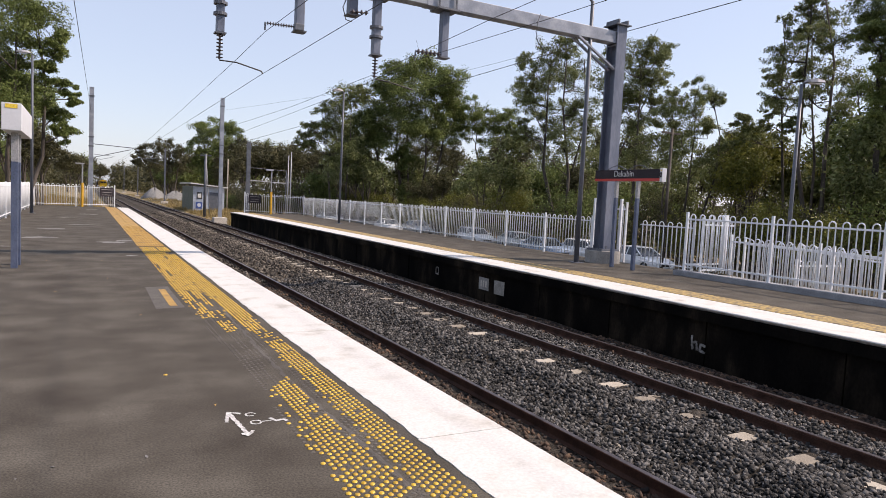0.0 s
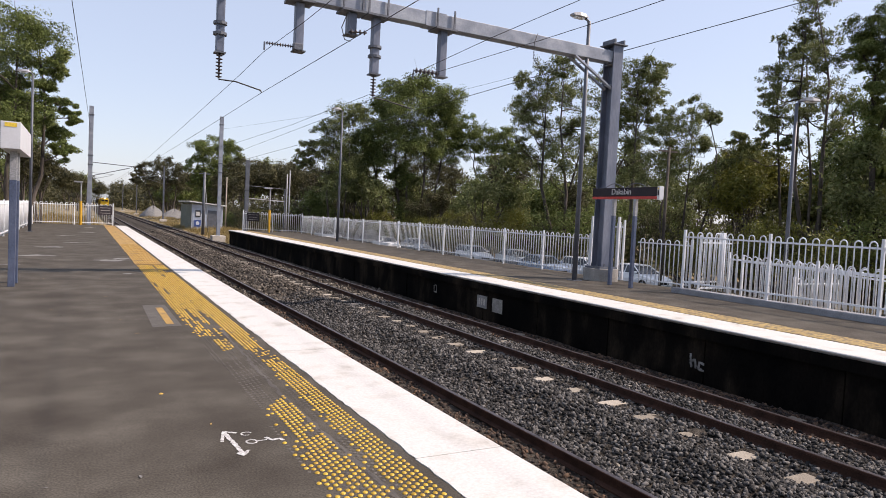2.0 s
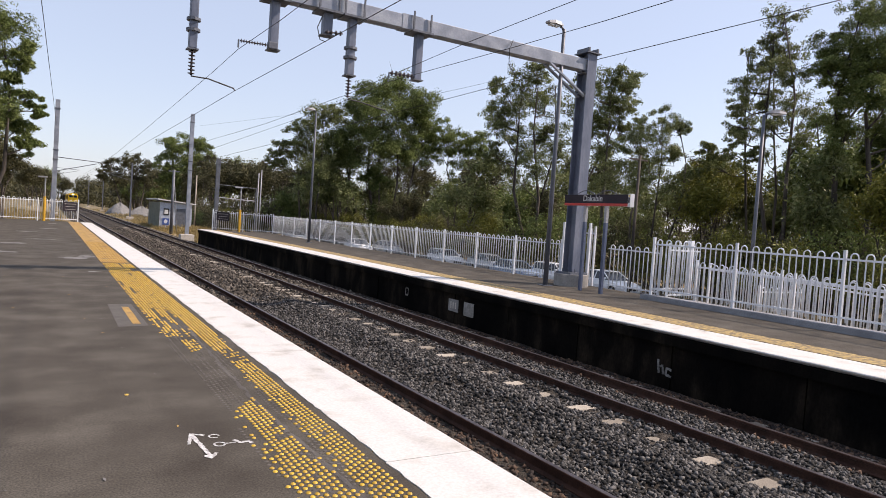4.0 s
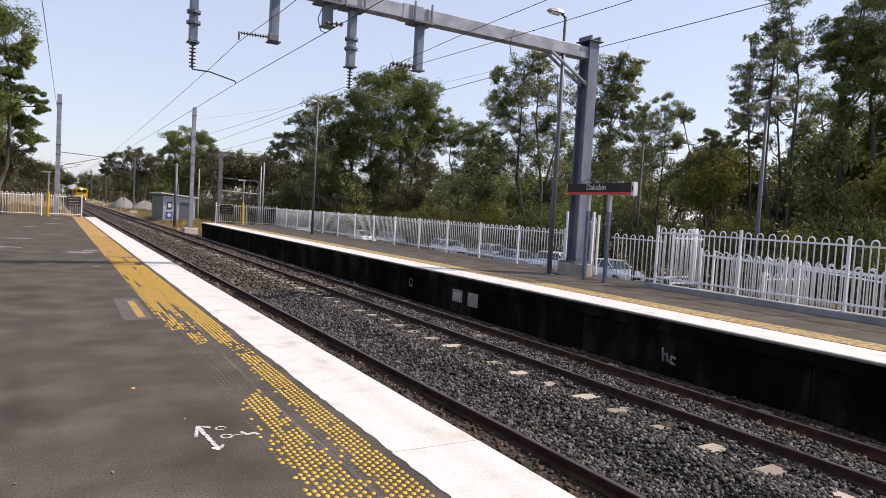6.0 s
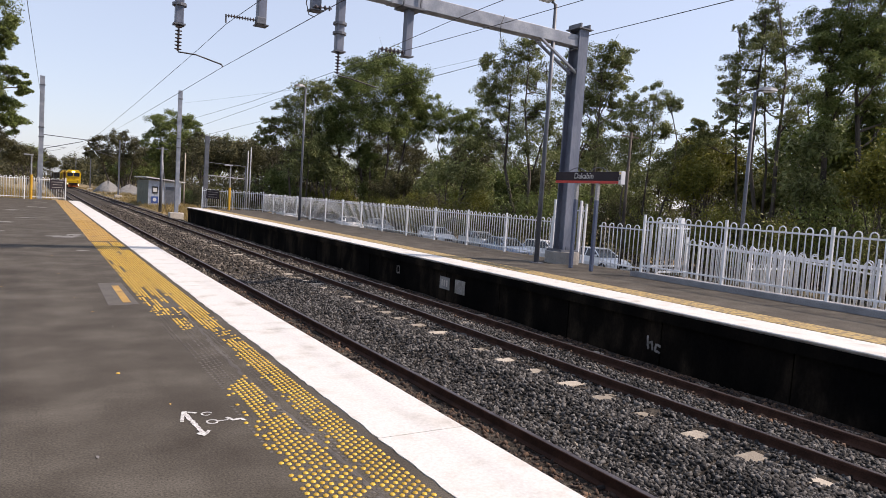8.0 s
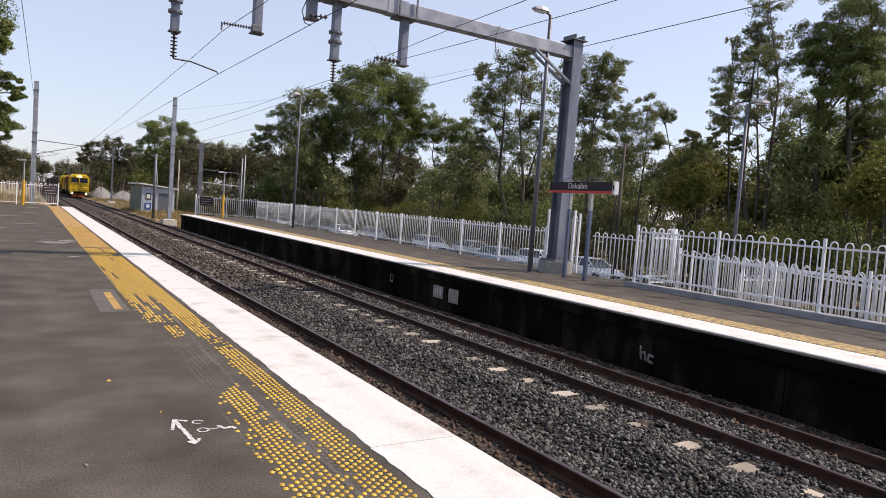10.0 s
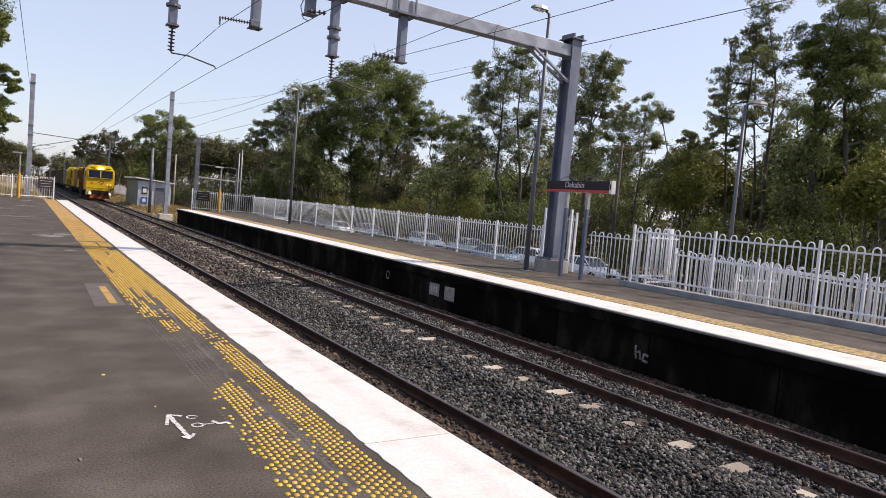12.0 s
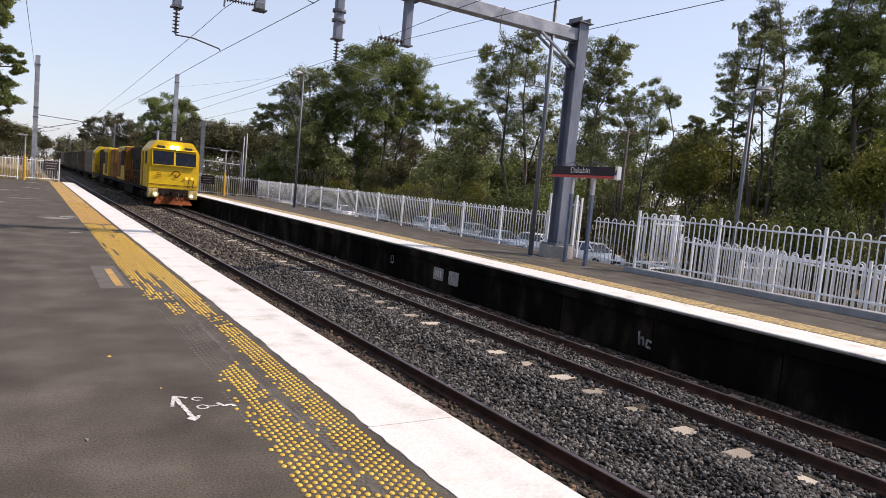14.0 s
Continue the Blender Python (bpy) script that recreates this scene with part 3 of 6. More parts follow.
def make_markings():
    rnd = random.Random(12)
    arrow = thing("spray_marking", (0, 0, 0.003), label="white sprayed double headed arrow on the asphalt", category="marking")
    bm = bmesh.new()
    stroke(bm, [(0.95, 4.93), (0.99, 4.42)], 0.032, 0.001, rnd, 0.3)
    stroke(bm, [(0.90, 4.72), (0.945, 4.94), (1.03, 4.88)], 0.024, 0.0013, rnd, 0.3)
    stroke(bm, [(0.955, 4.47), (0.985, 4.41), (1.035, 4.50)], 0.024, 0.0016, rnd, 0.3)
    part("arrow", bm, M_CHALK, arrow)
    bm = bmesh.new()
    stroke(bm, [(1.09 + 0.035 * math.cos(a), 4.66 + 0.04 * math.sin(a)) for a in np.linspace(0, 6.2, 14)], 0.014, 0.001, rnd)
    stroke(bm, [(1.13, 4.66), (1.20, 4.665)], 0.016, 0.001, rnd)
    stroke(bm, [(1.20, 4.72), (1.23, 4.65), (1.29, 4.66), (1.30, 4.62)], 0.03, 0.001, rnd)
    part("scrawl", bm, M_CHALK, arrow)
    bm = bmesh.new()
    stroke(bm, [(1.09 + 0.035 * math.cos(a), 4.84 + 0.035 * math.sin(a)) for a in np.linspace(0, 5.2, 12)], 0.013, 0.001, rnd)
    part("ring_mark", bm, M_CHALK, arrow)
    patch = thing("asphalt_patch", (0, 0, 0.0), label="square bitumen patch with a worn yellow bar", category="marking")
    part("patch", flat(bmesh.new(), [(0.86, 9.55), (1.23, 9.6), (1.22, 11.7), (0.88, 11.65)], 0.002), M_PATCH, patch)
    bm = bmesh.new()
    stroke(bm, [(1.10, 11.35), (1.10, 9.75)], 0.10, 0.0045, rnd, 0.12)
    part("yellow_bar", bm, M_YELLOW_TILE, patch)
    # pale worn scrapes farther along
    for x, y, w, l in ((0.75, 20.9, 0.5, 0.5), (1.0, 21.6, 0.35, 0.4), (-1.15, 22.4, 0.7, 0.5), (-0.95, 26.5, 0.55, 0.45), (-0.7, 35.5, 0.5, 0.5), (-0.2, 29.5, 0.6, 0.3), (0.2, 39.5, 0.7, 0.5), (-1.6, 19.2, 0.3, 0.25), (0.95, 17.0, 0.2, 0.12), (0.4, 47, 0.5, 0.7)):
        bm = bmesh.new()
        n = 16
        flat(bm, [(x + w * math.cos(2 * math.pi * k / n) * rnd.uniform(0.35, 1.0), y + l * math.sin(2 * math.pi * k / n) * rnd.uniform(0.35, 1.0)) for k in range(n)], 0.002)
        tagged(new("pale_scrape", mesh_of(bm, "pale_scrape", M_SCRAPE)), "pale scraped patch on the asphalt", "marking", "pale scrapes")
    # leaf litter and pebbles
    for k in range(46):
        x, y = rnd.uniform(-1.6, 1.1), rnd.uniform(2.3, 16)
        s = rnd.uniform(0.008, 0.02)
        bm = bmesh.new()
        a = rnd.uniform(0, 3.1)
        c, d = math.cos(a), math.sin(a)
        pts = [(-1.6, 0, 0.1), (-0.5, 0.5, 0.3), (0.6, 0.45, 0.4), (1.6, 0, 0.15), (0.6, -0.45, 0.35), (-0.5, -0.5, 0.3)]
        bm.faces.new([bm.verts.new((x + s * (u * c - v * d), y + s * (u * d + v * c), 0.002 + s * w)) for u, v, w in pts])
        tagged(new("fallen_leaf", mesh_of(bm, "fallen_leaf", M_YELLOW_TILE if k % 4 == 0 else M_SCRAPE)), "small dry fallen leaf on the asphalt", "leaf", "litter on the platform")


make_markings()


# ---------------------------------------------------------------- fences
def hoop_mesh():
    bm = bmesh.new()
    pts = [(-0.068, 0, 0.07), (-0.068, 0, 1.36)] + [(-0.068 * math.cos(a), 0, 1.40 + 0.075 * math.sin(a)) for a in np.linspace(0, math.pi, 7)] + [(0.068, 0, 1.36), (0.068, 0, 0.07)]
    tube(bm, pts, 0.0142, 6)
    return mesh_of(bm, "hoop", M_FENCE)


HOOP = hoop_mesh()
HOOP.polygons.foreach_set("use_smooth", [True] * len(HOOP.polygons))
POST = mesh_of(boxed(-0.029, -0.029, 0, 0.029, 0.029, 1.53, bevel=0.006), "post", M_FENCE)


def fence_panel(p, q, z0=0.0, z1=0.0, label="white hoop topped steel fence panel", group="hoop top fence", pitch=0.272, tall=1.0):
    """One panel from p to q, with the post at p."""
    p, q = Vector(p), Vector(q)
    long = (q - p).length
    ob = thing("steel_fence", (p.x, p.y, z0), math.degrees(math.atan2(q.y - p.y, q.x - p.x)), label, "fence", group)
    ob.scale = (1, 1, tall)
    part("post", POST, M_FENCE, ob)
    slope = (z1 - z0) / long / tall
    for z in (0.17, 1.345):
        bm = bmesh.new()
        prof = [(-0.018, z - 0.02), (0.018, z - 0.02), (0.018, z + 0.02), (-0.018, z + 0.02)]
        a = [bm.verts.new((0.033, y, w + slope * 0.033)) for y, w in prof]
        b = [bm.verts.new((long - 0.033, y, w + slope * (long - 0.033))) for y, w in prof]
        for i in range(4):
            bm.faces.new((a[i], a[(i + 1) % 4], b[(i + 1) % 4], b[i]))
        bm.faces.new(a[::-1]), bm.faces.new(b)
        part("fence_rail", bm, M_FENCE, ob)
    n = max(1, int((long - 0.12) / pitch))
    step = (long - 0.08) / n
    for k in range(n):
        h = part("hoop", HOOP, M_FENCE, ob)
        x = 0.04 + step * (k + 0.5)
        h.location = (x, 0, slope * x)
        h.scale = (step / pitch, 1, 1)
    return ob


def fence_run(p, q, step=2.45, z0=0.0, z1=0.0, tall=1.0, **kw):
    p, q = Vector(p), Vector(q)
    n = max(1, round((q - p).length / step))
    for k in range(n):
        a, b = p.lerp(q, k / n), p.lerp(q, (k + 1) / n)
        fence_panel(a, b, z0 + (z1 - z0) * k / n, z0 + (z1 - z0) * (k + 1) / n, tall=tall, **kw)


def fence_post(x, y, z=0.0, tall=1.55, wide=0.035, label="white steel fence post"):
    ob = new("fence_post", mesh_of(boxed(-wide, -wide, 0, wide, wide, tall, bevel=0.006), "fence_post", M_FENCE))
    ob.matrix_basis = pose(x, y, z)
    tagged(ob, label, "fence post")


# opposite platform: along its back, then slanting in to its end
fence_run((14.42, 12.6), (14.42, 14.6), tall=0.91)
fence_run((14.42, 16.7), (14.42, 49.0), tall=0.91)
fence_run((14.42, 49.0), (10.5, 50.9), step=2.1, tall=0.97)
fence_post(10.5, 50.9)
# raised on a kerb beside the ramp
fence_run((13.8, 12.3), (13.8, -4.85), z0=0.12, z1=0.12)
fence_run((13.84, 12.34), (15.3, 12.34), step=1.5, z0=0.12, z1=0.12, pitch=0.272)
fence_run((14.0, 11.95), (15.2, 11.95), step=1.2, z0=0.0, z1=0.0, label="white hoop topped fence beside the ramp head", group="ramp fence")
fence_post(15.3, 12.34, 0.12, 1.5, 0.06, "broad white corner post of the ramp fence")
tagged(new("kerb", mesh_of(boxed(13.62, -6, -0.02, 13.98, 12.5, 0.13, bevel=0.015), "kerb", M_KERB)), "grey painted concrete kerb under the fence", "kerb", kind="structure")
# ramp and its lower fences
RAMP = bmesh.new()
extrude_profile(RAMP, [(12.2, 0.0), (-6, -0.95), (-6, -2.2), (12.2, -2.2)], 13.98, 15.45, axis="x")
tagged(new("ramp", mesh_of(RAMP, "ramp", M_CONCRETE)), "pale concrete ramp down to the car park", "ramp", kind="structure")
fence_run((15.3, 12.1), (15.3, -0.2), z0=-0.42, z1=-0.62, label="white hoop topped fence on the outer side of the ramp", group="ramp fence")
fence_run((15.85, 12.1), (15.85, -0.2), z0=-0.48, z1=-0.70, label="white hoop topped fence on the far side of the ramp", group="ramp fence")
fence_run((16.9, 11.2), (16.9, 1.4), z0=-0.55, z1=-1.15, label="white hoop topped fence beside the lower ramp", group="ramp fence")
fence_run((16.2, 10.8), (18.2, 10.8), step=2.0, z0=-0.95, z1=-0.95, label="white hoop topped fence across the foot of the ramp", group="ramp fence")
# round the foot of the portal column
fence_run((14.72, 15.5), (14.72, 16.7), step=1.6, tall=1.22, label="taller white hoop topped panel behind the column")
fence_post(14.42, 16.62, 0, 1.95, 0.035)
fence_post(14.42, 15.42, 0, 1.95, 0.035)
# near platform: along its back and across its end
fence_run((-2.88, 18.0), (-2.88, 50.5))
fence_run((-2.88, 50.6), (1.85, 52.3), step=2.4)
fence_post(1.85, 52.3)


# ---------------------------------------------------------------- lamps, poles and signs
def street_lamp(x, y, z, height, heading, arm=0.0, r=0.075, label="grey steel lamp post with a flat lantern"):
    ob = thing("street_lamp", (x, y, z), heading, label, "lamp post", "platform lamps")
    part("base_plate", boxed(-0.16, -0.16, 0, 0.16, 0.16, 0.02), M_GALV_DARK, ob)
    part("pole", tubed([(0, 0, 0.0), (0, 0, height * 0.5), (0, 0, height)], [r, r * 0.85, r * 0.68], 10), M_POLE, ob, smooth=True)
    part("arm", tubed([(0, 0, height - 0.1), (0.05, 0, height + 0.02), (0.16, 0, height + 0.06)], 0.035, 8), M_POLE, ob, smooth=True)
    bm = bmesh.new()
    secs = [(0.08, 0.07, 0.05, 0.02), (0.2, 0.13, 0.10, -0.01), (0.42, 0.15, 0.11, -0.03), (0.62, 0.10, 0.07, -0.01), (0.68, 0.04, 0.03, 0.01)]
    loops = []
    for x0, w, up, low in secs:
        zc = height + 0.06
        loops.append([bm.verts.new((x0, yy * w, zc + zz)) for yy, zz in ((-1, 0), (-0.7, up), (0.7, up), (1, 0), (0.6, low), (-0.6, low))])
    for a, b in zip(loops, loops[1:]):
        for k in range(6):
            bm.faces.new((a[k], a[(k + 1) % 6], b[(k + 1) % 6], b[k]))
    bm.faces.new(loops[0][::-1]), bm.faces.new(loops[-1])
    head = part("lantern", bm, M_LIGHTPOST, ob, "pale grey lantern")
    part("lens", boxed(0.22, -0.08, height + 0.015, 0.56, 0.08, height + 0.045), M_LAMPGLASS, head)
    return ob


street_lamp(12.82, 15.45, 0, 7.55, 180)
street_lamp(13.08, 37.2, 0, 7.55, 180)
street_lamp(19.42, 13.3, -2.2, 7.95, -35, label="grey lamp post standing in the car park")
street_lamp(-2.3, 38.7, 0, 7.7, 180, label="grey lamp post beside the near platform fence")


def end_post(x, y, top, heading=0.0):
    ob = thing("speaker_post", (x, y, 0), heading, "slim grey post with a yellow sleeve and small box", "post", "platform end posts")
    part("sleeve", tubed([(0, 0, 0), (0, 0, 1.62)], 0.085, 10), M_YPOST, ob, "yellow painted sleeve")
    part("pole", tubed([(0, 0, 1.62), (0, 0, top)], 0.045, 8), M_LIGHTPOST, ob)
    part("lamp_box", boxed(-0.42, -0.1, top, 0.12, 0.1, top + 0.1, bevel=0.02), M_LIGHTPOST, ob)


end_post(11.95, 48.9, 3.15)
end_post(-0.15, 51.4, 2.85)


def warning_board(x, y, heading):
    ob = thing("warning_board", (x, y, 0), heading, "dark notice board fixed to the fence", "sign", "fence notices")
    part("board", boxed(-0.46, -0.03, 0.74, 0.46, -0.015, 1.36), M_SIGN, ob)
    for k, w in enumerate((0.36, 0.29, 0.33)):
        part("text_bar", boxed(-w, -0.036, 1.2 - 0.18 * k, w, -0.031, 1.235 - 0.18 * k), M_CONCRETE, ob)


warning_board(1.35, 52.06, 20)
warning_board(11.15, 50.53, -26)


def text_mesh(words, size, mat):
    cu = bpy.data.curves.new("lettering", "FONT")
    cu.body, cu.size, cu.extrude = words, size, 0.004
    cu.align_x, cu.align_y = "CENTER", "CENTER"
    tmp = bpy.data.objects.new("lettering", cu)
    scene.collection.objects.link(tmp)
    me = bpy.data.meshes.new_from_object(tmp.evaluated_get(bpy.context.evaluated_depsgraph_get()))
    bpy.data.objects.remove(tmp)
    me.materials.clear()
    me.materials.append(mat)
    return me


def station_sign():
    ob = thing("station_sign", (13.1, 13.82, 0), 0, "long charcoal station name board with a red band on two posts", "sign")
    for y in (0.43, -0.39):
        post = part("post", boxed(-0.045, y - 0.045, 0, 0.045, y + 0.045, 1.95, bevel=0.008), M_BLUEPOLE, ob, "blue grey square post")
        part("post_top", boxed(-0.044, y - 0.044, 1.95, 0.044, y + 0.044, 2.42), M_LIGHTPOST, post)
    part("board", boxed(-0.06, -1.20, 2.48, 0.06, 1.29, 2.72, bevel=0.006), M_SIGN, ob)
    part("red_band", boxed(-0.064, -1.198, 2.41, 0.064, 1.288, 2.478), M_SIGNRED, ob)
    cap = part("end_cap", boxed(-0.075, -1.29, 2.39, 0.075, -1.202, 2.735, bevel=0.01), M_SIGNWHITE, ob, "pale end cap")
    part("emblem", boxed(-0.079, -1.27, 2.50, -0.076, -1.22, 2.64), M_SIGN, cap)
    part("emblem_tab", boxed(-0.079, -1.27, 2.66, -0.076, -1.22, 2.70), M_STICKER, cap)
    words = part("lettering", text_mesh("Dakabin", 0.235, M_LETTER), M_LETTER, ob, "white station name")
    words.matrix_basis = Matrix.Translation((-0.066, 0.12, 2.605)) @ Euler((radians(90), 0, radians(-90))).to_matrix().to_4x4()
    bm = bmesh.new()
    for y0, y1 in ((0.85, 0.1), (0.0, -0.75)):
        tube(bm, [(0, y0 + (y1 - y0) * k / 8, 2.72 + 0.12 * math.sin(math.pi * k / 8)) for k in range(9)], 0.012, 6)
    part("hoop_bracket", bm, M_GALV_DARK, ob)


station_sign()


def near_sign():
    ob = thing("platform_sign", (-1.12, 14.75, 0), 0, "boxed white platform sign on two blue grey posts", "sign")
    for y in (-0.29, 0.29):
        post = part("post", boxed(-0.055, y - 0.055, 0, 0.055, y + 0.055, 1.95, bevel=0.008), M_BLUEPOLE, ob, "blue grey square post")
        part("post_top", boxed(-0.054, y - 0.054, 1.95, 0.054, y + 0.054, 2.5), M_LIGHTPOST, post)
    part("sign_box", boxed(-0.15, -0.95, 2.47, 0.15, 1.6, 2.94, bevel=0.01), M_SIGNWHITE, ob)
    part("sticker", boxed(-0.09, -0.956, 2.85, 0.09, -0.951, 2.92), M_STICKER, ob, "yellow sticker")


near_sign()


def wall_plates():
    # Both plates take dim greys that hold the wall's shade in their colour.
    for y0, y1, z0, z1, mat in ((15.08, 15.58, -0.73, -0.40, M_CONCRETE), (14.33, 14.80, -0.76, -0.40, M_PLATE)):
        ob = thing("wall_plate", (9.585, (y0 + y1) / 2, 0), 0, "pale square plate fixed to the platform wall", "plate", "wall plates")
        part("plate", boxed(-0.008, (y0 - y1) / 2, z0, 0.004, (y1 - y0) / 2, z1), mat, ob)
        if mat is M_CONCRETE:
            for k in (-0.12, 0, 0.12):
                part("mark_bar", boxed(-0.012, k - 0.03, z0 + 0.08, -0.009, k + 0.03, z1 - 0.08), M_PALECONC, ob)
    rnd = random.Random(7)
    ob = thing("graffiti", (9.578, 0, 0), 0, "small white sprayed tag on the dark wall", "graffiti")
    bm = bmesh.new()

    def upright(points, w):
        tmp = bmesh.new()
        stroke(tmp, points, w, 0.0, rnd, 0.3)
        me = bpy.data.meshes.new("tmp")
        tmp.to_mesh(me)
        tmp.free()
        me.transform(Matrix(((0, 0, 1, 0), (-1, 0, 0, 0), (0, 1, 0, 0), (0, 0, 0, 1))))
        bm.from_mesh(me)
        bpy.data.meshes.remove(me)

    upright([(-8.24, -0.54), (-8.21, -0.79)], 0.05)
    upright([(-8.2, -0.66), (-8.13, -0.64), (-8.11, -0.79)], 0.045)
    upright([(-7.93, -0.68), (-8.04, -0.67), (-8.05, -0.78), (-7.93, -0.80)], 0.045)
    part("tag", bm, M_SCRAPE, ob)
    bm = bmesh.new()
    upright([(-18.14, -0.42), (-18.14, -0.62), (-17.98, -0.62), (-17.98, -0.42), (-18.12, -0.41)], 0.045)
    ob = thing("wall_mark", (9.578, 0, 0), 0, "small pale painted mark on the dark wall", "marking")
    part("mark", bm, M_SCRAPE, ob)


wall_plates()


# ---------------------------------------------------------------- overhead line
PY = 15.55


def i_column(bm, x, y, z0, z1, wide, deep, web=0.02, flange=0.03):
    w, d, t, f = wide / 2, deep / 2, web / 2, flange
    side = [(-w, -d), (w, -d), (w, f - d), (t, f - d), (t, d - f), (w, d - f), (w, d), (-w, d), (-w, d - f), (-t, d - f), (-t, f - d), (-w, f - d)]
    low = [bm.verts.new((x + px, y + py, z0)) for px, py in side]
    high = [bm.verts.new((x + px, y + py, z1)) for px, py in side]
    for k in range(12):
        bm.faces.new((low[k], low[(k + 1) % 12], high[(k + 1) % 12], high[k]))
    for ring in (low[::-1], high):
        base = ring if ring is high else ring[::-1]
        for quad in ((0, 1, 2, 11), (11, 2, 3, 10), (10, 3, 4, 9), (9, 4, 5, 8), (8, 5, 6, 7)):
            q = [base[i] for i in quad]
            bm.faces.new(q if ring is high else q[::-1])


def drop_tube(portal, x, top, low, r=0.11, joint=None):
    part("clamp_plate", boxed(x - 0.3, PY - 0.26, top - 0.05, x + 0.3, PY + 0.26, top), M_GALV_DARK, portal)
    tube_ = part("drop_tube", boxed(x - r, PY - r, low, x + r, PY + r, top - 0.05, bevel=0.02), M_COLUMN, portal)
    part("foot_plate", boxed(x - r * 1.4, PY - r * 1.4, low - 0.03, x + r * 1.4, PY + r * 1.4, low), M_GALV_DARK, tube_)
    for k in (-0.27, 0.22):
        part("clamp_bolt", boxed(x + k - 0.02, PY - 0.24, top, x + k + 0.02, PY - 0.205, top + 0.46), M_GALV_DARK, portal)
    for z in joint or ():
        part("joint_collar", tubed([(x, PY, z - 0.03), (x, PY, z + 0.03)], r * 1.75, 12), M_GALV_DARK, tube_)
    return tube_


def insulator(parent, a, b, sheds=7, r=0.075):
    a, b = Vector(a), Vector(b)
    pts, rad = [], []
    for k in range(sheds):
        for f, q in ((0.0, 0.3), (0.35, 0.3), (0.45, 1.0), (0.6, 0.95), (0.75, 0.3)):
            pts.append(a.lerp(b, (k + f) / sheds))
            rad.append(r * q)
    pts.append(b)
    rad.append(r * 0.3)
    part("insulator", tubed(pts, rad, 10), M_INSUL, parent, "ribbed brown insulator", smooth=True)


def make_portal():
    portal = thing("overhead_line_portal", (0, 0, 0), 0, "galvanised steel portal spanning both tracks with hanging drop tubes", "portal frame")
    for x, top in ((13.9, 7.02), (-3.6, 7.02)):
        bm = bmesh.new()
        i_column(bm, x, PY, 0.42, top, 0.36, 0.44)
        col = part("column", bm, M_COLUMN, portal, "blue grey steel I column")
        part("pedestal", tubed([(x, PY, -0.02), (x, PY, 0.36)], 0.52, 24), M_CONCRETE, col, "round grey concrete pedestal")
        part("column_base", boxed(x - 0.34, PY - 0.34, 0.36, x + 0.34, PY + 0.34, 0.42), M_GALV_DARK, col)
        for k in range(8):
            a = 2 * math.pi * (k + 0.5) / 8
            part("anchor_bolt", tubed([(x + 0.29 * math.cos(a), PY + 0.29 * math.sin(a), 0.42), (x + 0.29 * math.cos(a), PY + 0.29 * math.sin(a), 0.52)], 0.022, 6), M_GALV_DARK, col)
        part("cap_plate", boxed(x - 0.28, PY - 0.3, top, x + 0.28, PY + 0.3, top + 0.03), M_GALV_DARK, col)
        for s in (-0.2, 0.14):
            part("stiffener", boxed(x + s, PY - 0.27, top + 0.03, x + s + 0.05, PY + 0.27, top + 0.16), M_GALV_DARK, col)
        for z in (5.85, 6.45):
            part("web_plate", boxed(x - 0.18, PY - 0.19, z, x + 0.18, PY + 0.19, z + 0.02), M_GALV, col)
    part("beam", boxed(-3.44, PY - 0.17, 6.50, 13.74, PY + 0.17, 6.84, bevel=0.012), M_GALV, portal, "long box beam")
    part("beam_sleeve", boxed(7.52, PY - 0.18, 6.49, 8.1, PY + 0.18, 6.855), M_GALV, portal)
    for x0, x1 in ((13.75, 12.35), (-3.45, -2.05)):
        for s in (-0.13, 0.13):
            bm = tubed([(x0, PY + s, 5.75), (x1, PY + s, 6.5)], 0.05, 6)
            part("knee_brace", bm, M_GALV, portal)
    # drop tubes with their insulators and steady arms
    drop = drop_tube(portal, 2.58, 6.50, 5.05, 0.085, (5.45, 5.68))
    insulator(drop, (2.58, PY, 5.02), (2.58, PY, 4.48))
    part("steady_arm", tubed([(2.58, PY, 4.46), (2.95, PY, 4.46), (3.50, PY, 4.34), (3.53, PY, 4.29)], 0.016, 6), M_WIRE, drop)
    drop = drop_tube(portal, 4.33, 6.50, 5.36, 0.1)
    insulator(drop, (4.22, PY - 0.1, 5.42), (3.56, PY - 0.1, 5.40), 11, 0.045)
    part("clamp_block", boxed(4.18, PY - 0.18, 5.34, 4.40, PY - 0.02, 5.50, bevel=0.02), M_GALV_DARK, drop)
    part("wire_clamp", tubed([(3.53, PY - 0.1, 5.42), (3.53, PY - 0.1, 5.24)], 0.02, 6), M_GALV_DARK, drop)
    drop = drop_tube(portal, 5.6, 6.50, 5.95, 0.11)
    insulator(drop, (5.5, PY - 0.15, 5.98), (5.95, PY - 0.15, 6.02), 4, 0.06)
    part("jumper", tubed([(5.45, PY - 0.14, 6.4), (5.32, PY - 0.14, 6.05), (5.4, PY - 0.14, 5.78), (5.55, PY - 0.14, 5.75)], 0.012, 6), M_WIRE, drop)
    drop = drop_tube(portal, 6.24, 6.50, 5.10, 0.095, (5.52, 5.75))
    insulator(drop, (6.24, PY, 5.08), (6.24, PY, 4.55))
    part("steady_arm", tubed([(6.24, PY, 4.52), (6.6, PY, 4.5), (7.3, PY, 4.38)], 0.016, 6), M_WIRE, drop)
    drop = drop_tube(portal, 8.1, 6.50, 5.30, 0.1)
    insulator(drop, (8.0, PY - 0.05, 5.36), (7.32, PY - 0.05, 5.34), 6, 0.07)
